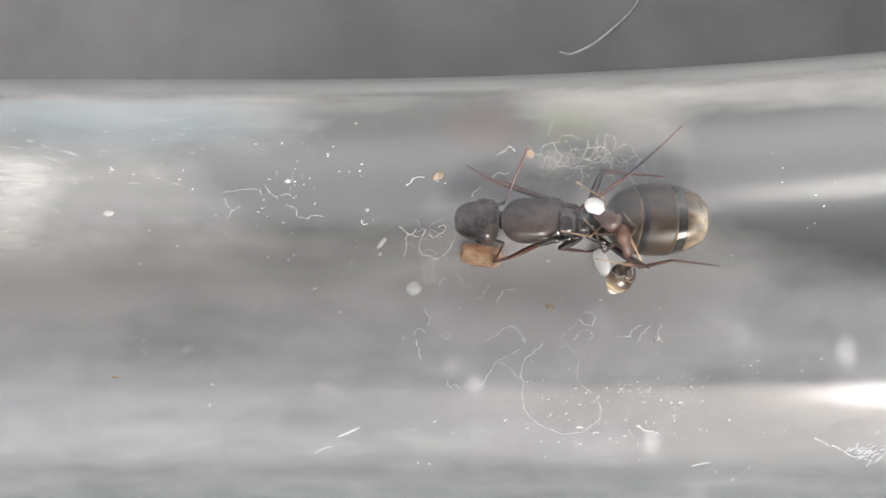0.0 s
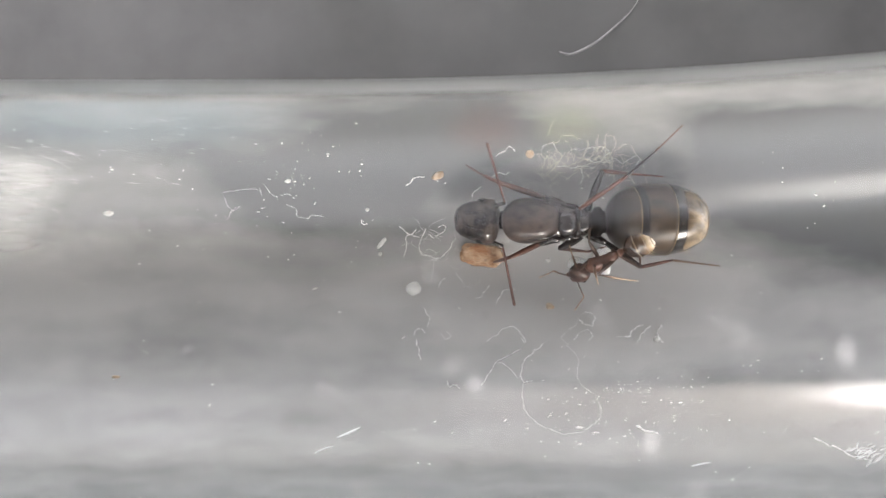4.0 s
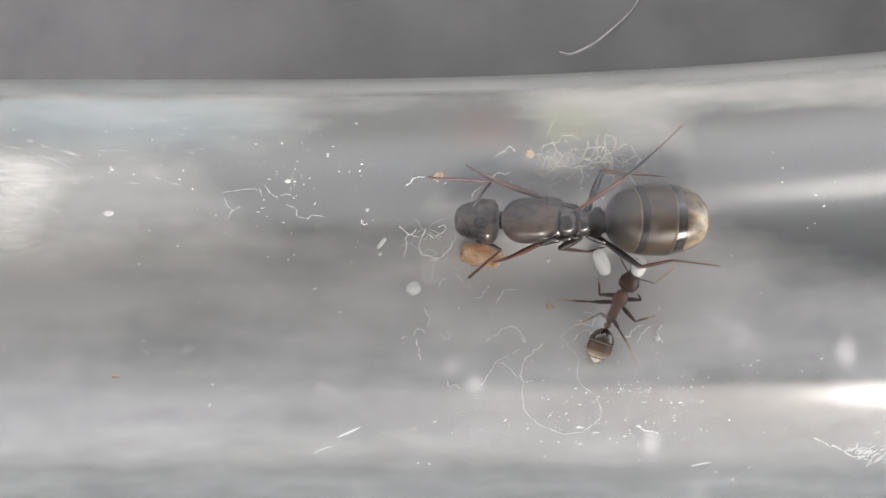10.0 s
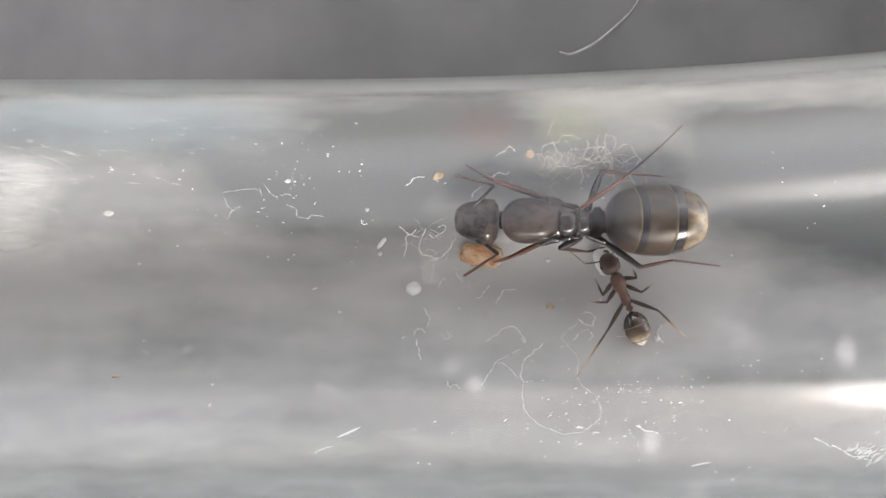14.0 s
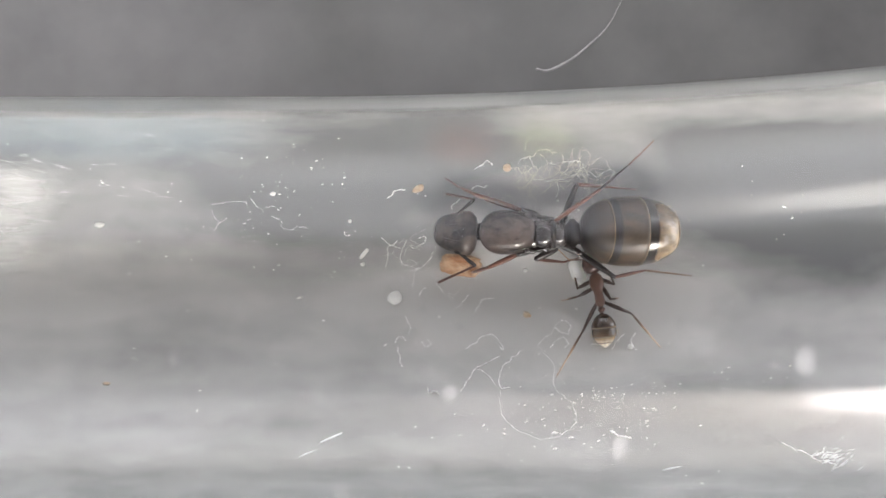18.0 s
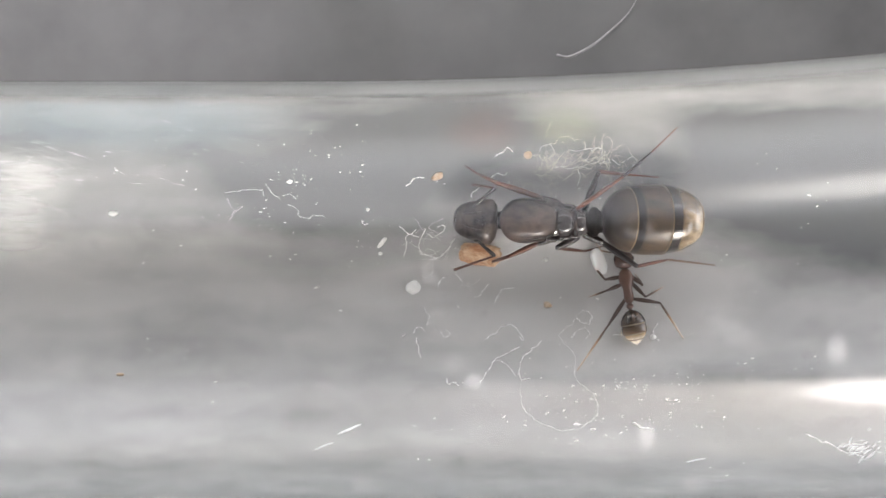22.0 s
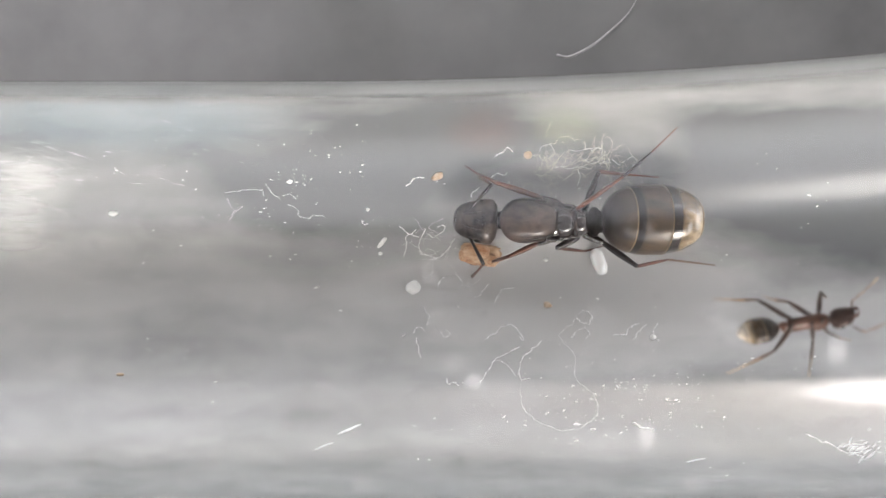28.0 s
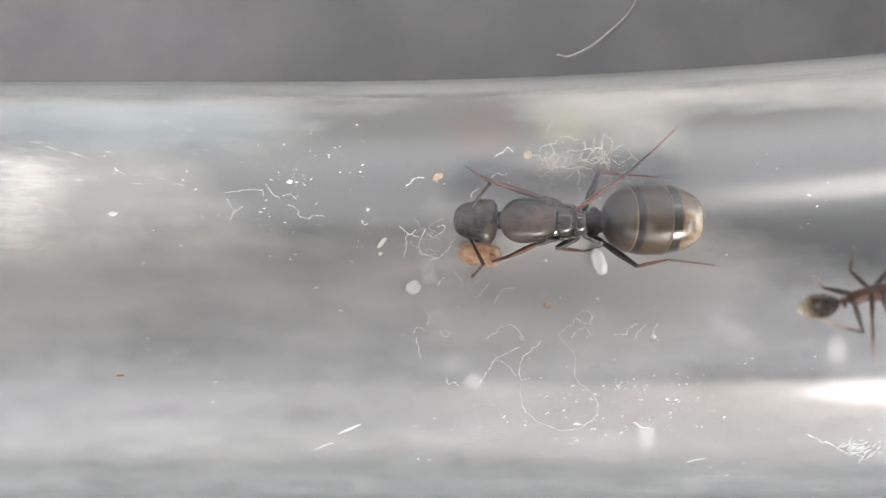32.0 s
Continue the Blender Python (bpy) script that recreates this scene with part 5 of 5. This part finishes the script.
def motions():
    path = [
        (0, mm(6.9, 0.28, 5.6, 0, -25, 108.41)),
        (0.5, mm(6.41, 1.26, 6, 0, -10, 128.18)),
        (1, mm(5.67, 1.58, 6, 0, 0, 151.96)),
        (1.5, mm(5.43, 1.38, 6, 0, 0, 172.26)),
        (2, mm(5.64, 0.5, 5, 0, 8, 194.68)),
        (2.5, mm(5.7, -0.44, 4.3, -20, 25, 207.56)),
        (3, mm(6.45, -0.31, 4, -20, 30, 201.08)),
        (3.5, mm(6.37, -0.33, 3.9, -20, 30, 204.89)),
        (5.5, mm(5.56, -1.62, 1.3, -25, 0, 193.67)),
        (6, mm(5.33, -1.96, 1.3, -25, 0, 180.7)),
        (6.5, mm(5.42, -1.6, 1.3, -25, 0, 179)),
        (7, mm(4.99, -1.32, 1.31, 0, 0, 162.23)),
        (7.5, mm(4.69, -1.34, 1.31, 0, 0, 133.28)),
        (8, mm(5.17, -1.69, 1.3, 0, 0, 133.01)),
        (8.5, mm(5.72, -1.89, 1.3, 0, 0, 103.55)),
        (9, mm(6.47, -2.07, 1.31, 0, 0, 69.01)),
        (9.5, mm(6.74, -2.44, 1.34, 0, 0, 69.53)),
        (10, mm(6.99, -2.32, 1.33, 0, 0, 64.46)),
        (10.5, mm(7.29, -2.28, 1.33, 0, 0, 42.73)),
        (11, mm(7.43, -2.41, 1.34, 0, 0, 34.26)),
        (11.5, mm(7.97, -2.66, 1.37, 0, 0, 29.72)),
        (12, mm(7.48, -3.12, 1.44, 0, 0, 74.69)),
        (12.5, mm(7.49, -2.75, 1.38, 0, 0, 94.66)),
        (13, mm(7.5, -2.12, 1.31, 0, 0, 107.31)),
        (13.5, mm(7.29, -1.76, 1.3, 0, 0, 111.87)),
        (14, mm(7.2, -1.64, 1.3, 0, 0, 113.44)),
        (14.5, mm(7.2, -1.6, 1.3, 0, 0, 114.5)),
        (16.5, mm(7.38, -1.41, 1.3, 0, 0, 106.65)),
        (17, mm(7.32, -1.41, 1.3, 0, 0, 105.9)),
        (18, mm(7.27, -1.28, 1.31, 0, 0, 100.9)),
        (18.5, mm(7.43, -1.39, 1.3, 0, 0, 104.25)),
        (19, mm(7.31, -1.66, 1.3, 0, 0, 112.75)),
        (19.5, mm(7.08, -1.8, 1.3, 0, 0, 122.4)),
        (20, mm(6.99, -1.92, 1.3, 0, 0, 127.45)),
        (20.5, mm(7.31, -1.73, 1.3, 0, 0, 111.85)),
        (21, mm(7.5, -1.57, 1.3, 0, 0, 102.77)),
        (22, mm(7.57, -1.55, 1.3, 0, 0, 98.56)),
        (23, mm(7.61, -1.18, 1.31, 0, 0, 97.77)),
        (23.5, mm(7.73, -1.39, 1.3, 0, 0, 99.29)),
        (24, mm(7.45, -2.2, 1.32, 0, 0, 131.28)),
        (24.2, mm(7.49, -2.63, 1.36, 0, 0, 160.47)),
        (24.4, mm(6.98, -2.96, 1.41, 0, 0, 183.2)),
        (24.6, mm(6.92, -3.39, 1.49, 0, 0, 214.5)),
        (24.8, mm(7.44, -3.69, 1.57, 0, 0, 251.86)),
        (25, mm(7.97, -3.8, 1.61, 0, 0, 303.04)),
        (25.2, mm(8.38, -3.96, 1.66, 0, 0, 309.52)),
        (25.5, mm(8.51, -4.12, 1.71, 0, 0, 312.33)),
        (25.9, wall_pose(8.95, -40, -56)),
        (26.3, wall_pose(9.9, -70, -60)),
        (26.7, wall_pose(11.1, -102, -52)),
        (27.1, wall_pose(12.0, -138, -36, -20)),
        (27.5, wall_pose(11.76, -171.46, -20.8, -60)),
        (28, wall_pose(12.25, -171.6, -9.7, -60)),
        (28.5, wall_pose(12.3, -165.35, 14.64, -60)),
        (29, wall_pose(13.1, -164.83, 7.5, -60)),
        (29.5, wall_pose(14.15, -167.17, -8.98, -60)),
        (30, wall_pose(16.05, -172.97, -13.36, -60)),
        (30.5, wall_pose(15.15, -176.5, -17.32, -60)),
        (31, wall_pose(14.2, -178.65, -16.97, -60)),
        (32, wall_pose(14.24, -178.79, -17.76, -60)),
    ]
    nod = [(0, 45.84), (0.5, 45.84), (1, 43.38), (1.5, 38.99), (2, -12.98), (2.5, -13.32), (3, 14.69), (3.5, 13.73), (5.5, -12.17), (6, -44.06), (6.5, -29.96), (7, -28.36), (7.5, -45.84), (8, -44.66), (8.5, -43.11), (9, -32.16), (9.5, -16.7), (10, -7.5), (10.5, -26.25), (11, -28.23), (11.5, -19.15), (12, 6.71), (12.5, 8.15), (13, 12.38), (13.5, 10.3), (14, 4.51), (14.5, 6.84), (16.5, 11.96), (17, 9.45), (18, 6.55), (18.5, 10.73), (19, 16.89), (19.5, 11.76), (20, 15.12), (20.5, -0), (21, -2.66), (22, -3.69), (23, 0.05), (23.5, 2.55), (24, -0.99), (24.2, 13.57), (24.4, 25.39), (24.6, 20.4), (24.8, 32.56), (25, 30.94), (25.2, 13.13), (25.5, -2.01), (27.5, -11.82), (28, 10.59), (28.5, 3.7), (29, 2.55), (29.5, -12.98), (30, -0.47), (30.5, -4.9), (31, -8.49), (32, -8.74)]
    swing = [(0, -45.84), (0.5, -39.47), (1, -25.5), (1.5, -15.9), (2, 10.58), (2.5, 10.13), (3, -24.52), (3.5, -11.89), (5.5, 11.09), (6, 42.23), (6.5, 29.88), (7, 18.78), (7.5, 26.67), (8, 37.37), (8.5, 34.51), (9, 24.44), (9.5, 17.57), (10, 7.3), (10.5, 19.51), (11, 21.5), (11.5, 18.96), (12, -5.37), (12.5, -6.98), (13, -10.07), (13.5, -7.3), (14, -3.03), (14.5, -5.16), (16.5, -7.35), (17, -7.52), (18, -4.74), (18.5, -7.58), (19, -11.76), (19.5, -7.52), (20, -9.32), (20.5, 0), (21, 1.89), (22, 2.53), (23, -0.03), (23.5, -1.8), (24, 0.71), (24.2, -12.15), (24.4, -19.69), (24.6, -15.12), (24.8, -41.74), (25, -31.75), (25.2, -13.4), (25.5, 2.38), (27.5, 10.23), (28, -6.43), (28.5, -3.92), (29, -2.5), (29.5, 10.36), (30, 0.35), (30.5, 4.13), (31, 7.59), (32, 7.86)]
    walk(worker, path)
    walk(W_HEAD_OB, [(t, mm(0.72, 0, 0.03, 0, 12, a)) for t, a in nod])
    walk(W_GASTER_OB, [(t, mm(-0.95, 0, -0.02, 0, 4, 180 + a)) for t, a in swing])
    walk(carried_larva, [
        (0, mm(5.73, 1.62, 6, 0, 0, 150)),
        (0.5, mm(4.92, 2.21, 6.3, 0, 0, 150)),
        (1, mm(3.95, 1.85, 6.2, 0, 0, 180)),
        (1.5, mm(3.62, 1.19, 6.1, 0, 0, 190)),
        (2, mm(3.73, 0.26, 5.2, 0, 0, 200)),
        (2.5, mm(4.31, -0.68, 3.8, 0, 0, 190)),
        (2.7, mm(4.85, -0.4, 3.0, 0, 0, 180)),
        (3, mm(5.72, -0.4, 2.3, 0, 0, 170)),
        (3.5, mm(5.7, -0.42, 2.3, 0, 0, 160)),
        (5.5, mm(3.64, -1.39, 1.51, 0, 0, 170)),
        (6, mm(3.82, -0.84, 1.55, 0, 0, 175)),
        (6.5, mm(3.81, -0.5, 1.6, 0, 0, 180)),
        (7, mm(3.85, -0.09, 1.68, 0, 0, 150)),
        (7.5, mm(4.13, 0.02, 1.7, 0, 0, 120)),
        (8, mm(4.37, 0.02, 1.7, 0, 0, 110)),
        (8.5, mm(5.58, -0.32, 1.62, 0, 0, 90)),
        (9, mm(7.31, -0.57, 1.58, 0, 0, 70)),
        (9.5, mm(7.52, -0.57, 1.57, 0, 0, 60)),
        (10, mm(7.88, -0.73, 1.55, 0, 0, 60)),
        (10.5, mm(8.89, -1.27, 1.51, 0, 0, 30)),
        (11, mm(9.11, -1.68, 1.5, 0, 0, 20)),
        (11.5, mm(9.93, -2.05, 1.51, 0, 0, 10)),
        (12, mm(7.77, -1.5, 1.5, 0, 0, 85)),
        (12.5, mm(6.95, -1.02, 1.53, 0, 0, 100)),
        (13, mm(6.62, -0.48, 1.19, 0, 0, 110)),
        (14, mm(7.32, 0.59, 1.23, 0, 0, 110)),
        (32, mm(7.32, 0.59, 1.23, 0, 0, 110)),
    ])
    # feelers sway; legs step whenever the body has left a planted foot behind
    times = [k * 0.2 for k in range(161)]
    for ob, side in zip(W_ANTENNAE, (-1, 1)):
        walk(ob, [(t, mm(0.62, 0.13 * side, 0.16, 0, 6 * math.sin(2.3 * t + side), side * (62 + 14 * math.sin(1.7 * t + 2 * side)))) for t in times[::2]])
    for k, side, leg, shank in W_LEG_OBS:
        hip2, fem, low, rest = W_LEGS[k]
        hip = Vector((hip2[0], hip2[1] * side, -0.12))
        planted, leg_rows, shank_rows = None, [], []
        for t in times:
            body = keyed_pose(worker, t)
            body.translation /= MM
            on_queen = t < 4.5
            want = body @ Vector((rest[0], rest[1] * side, -0.8))
            if t > 25.3:
                d = Vector((0, off_axis(want.x, want.y), want.z - R_OUT)).normalized() * (R_IN - 0.05)
                want.y, want.z = AXIS_Y + bend(want.x) / 2 + (1 + bend(want.x) / 16) * d.y, R_OUT + d.z
            else:
                want.z = max(floor_z(want.x, want.y), body.translation.z - (0.55 if on_queen else 1.6))
            if planted is None or (planted - want).length > 0.5 + 0.12 * ((k + (side > 0)) % 2):
                planted = want
            inside = body.inverted()
            pole = hip + Vector((0, 0.25 * side, 1))
            known = stance("FMH"[k] + ("L" if side > 0 else "R"), t)
            if known:
                kx, ky, fx, fy = known
                high = t > 27
                planted = Vector((fx, fy, 2 * R_OUT - floor_z(fx, fy) if high else max(floor_z(fx, fy), want.z) if on_queen else floor_z(fx, fy)))
                pole = inside @ Vector((kx, ky, body.translation.z + (-0.35 if high else 0.35)))
            foot = inside @ planted
            knee, end = two_bones(hip, foot, fem, low, pole)
            m = aim(hip, knee)
            leg_rows.append((t, m))
            shank_rows.append((t, m.inverted() @ aim(knee, end)))
        walk(leg, leg_rows)
        walk(shank, shank_rows)
    # the queen's feelers: socket, elbow and tip in her own space
    upper = [
        (0, (-3.095, 0.673, 1.7), (-1.988, 3.165, 2.6)), (1, (-3.14, 0.651, 1.7), (-2.316, 3.078, 2.6)), (2, (-3.095, 0.651, 1.7), (-3.952, 2.322, 2.4)),
        (3, (-3.051, 0.673, 1.7), (-1.802, 2.827, 2.4)), (3.5, (-3.095, 0.673, 1.7), (-2.746, 3.309, 2.4)), (5.5, (-3.029, 0.651, 1.7), (-4.391, 2.212, 2.4)),
        (7, (-3.273, 0.916, 1.7), (-5.049, 1.598, 2.4)), (8, (-3.273, 0.916, 1.7), (-5.049, 1.993, 2.4)), (9, (-3.672, 1.382, 1.7), (-5.708, 1.606, 2.2)),
        (11, (-3.583, 1.293, 1.7), (-5.532, 1.738, 2.2)), (13, (-3.517, 1.249, 1.7), (-4.48, 1.706, 0.8)), (16.5, (-3.517, 1.249, 1.7), (-4.48, 1.706, 0.8)),
        (19, (-3.605, 1.049, 1.7), (-4.132, 1.48, 0.2)), (23, (-3.627, 1.027, 1.7), (-4.11, 1.48, 0.2)), (28, (-3.672, 1.182, 1.7), (-3.951, 1.82, 0.2)), (32, (-3.716, 1.227, 1.7), (-3.951, 1.865, 0.2))]
    lower = [
        (0, (-2.971, -0.899, 1.3), (-3.4, -1.756, -1.0)), (2, (-2.971, -0.899, 1.3), (-3.3, -1.756, -1.0)), (3, (-2.95, -0.95, 1.3), (-3.3, -1.756, -0.8)), (3.5, (-2.882, -1.078, 1.3), (-2.796, -2.694, 0.8)),
        (5.5, (-2.882, -1.078, 1.3), (-2.572, -2.649, 0.8)), (6, (-2.926, -1.055, 1.3), (-1.551, -2.946, 0.6)), (7, (-2.971, -1.078, 1.3), (-3.007, -2.206, 0.4)), (8, (-3.038, -1.078, 1.3), (-3.233, -1.98, 0.4)),
        (8.5, (-3.06, -1.078, 1.3), (-2.451, -2.878, 0.6)), (9, (-3.038, -1.234, 1.3), (-3.014, -2.428, 0.6)), (10, (-3.038, -1.211, 1.3), (-3.795, -1.755, 0.3)), (13, (-3.038, -1.412, 1.3), (-3.908, -1.755, 0.3)),
        (16.5, (-3.082, -1.434, 1.3), (-3.908, -1.755, 0.3)), (19, (-3.216, -1.434, 1.3), (-4.179, -1.71, 0.3)), (23, (-3.261, -1.434, 1.3), (-4.179, -1.71, 0.3)),
        (25.5, (-3.261, -1.479, 1.3), (-4.179, -1.755, 0.3)), (27.5, (-3.615, -1.97, 1.2), (-3.908, -1.936, 0.3)), (32, (-3.615, -1.993, 1.2), (-3.908, -1.936, 0.3))]
    for (scape, funic), rows, socket in zip(queen_antennae, (upper, lower), (Vector((-4.467, 0.299, 1.55)), Vector((-4.465, -0.366, 1.4)))):
        first, second = [], []
        for t, elbow, tip in rows:
            m = aim(socket, elbow)
            joint = socket + (Vector(elbow) - socket).normalized() * SCAPE
            first.append((t, m))
            second.append((t, m.inverted() @ aim(joint, tip)))
        walk(scape, first)
        walk(funic, second)


motions()
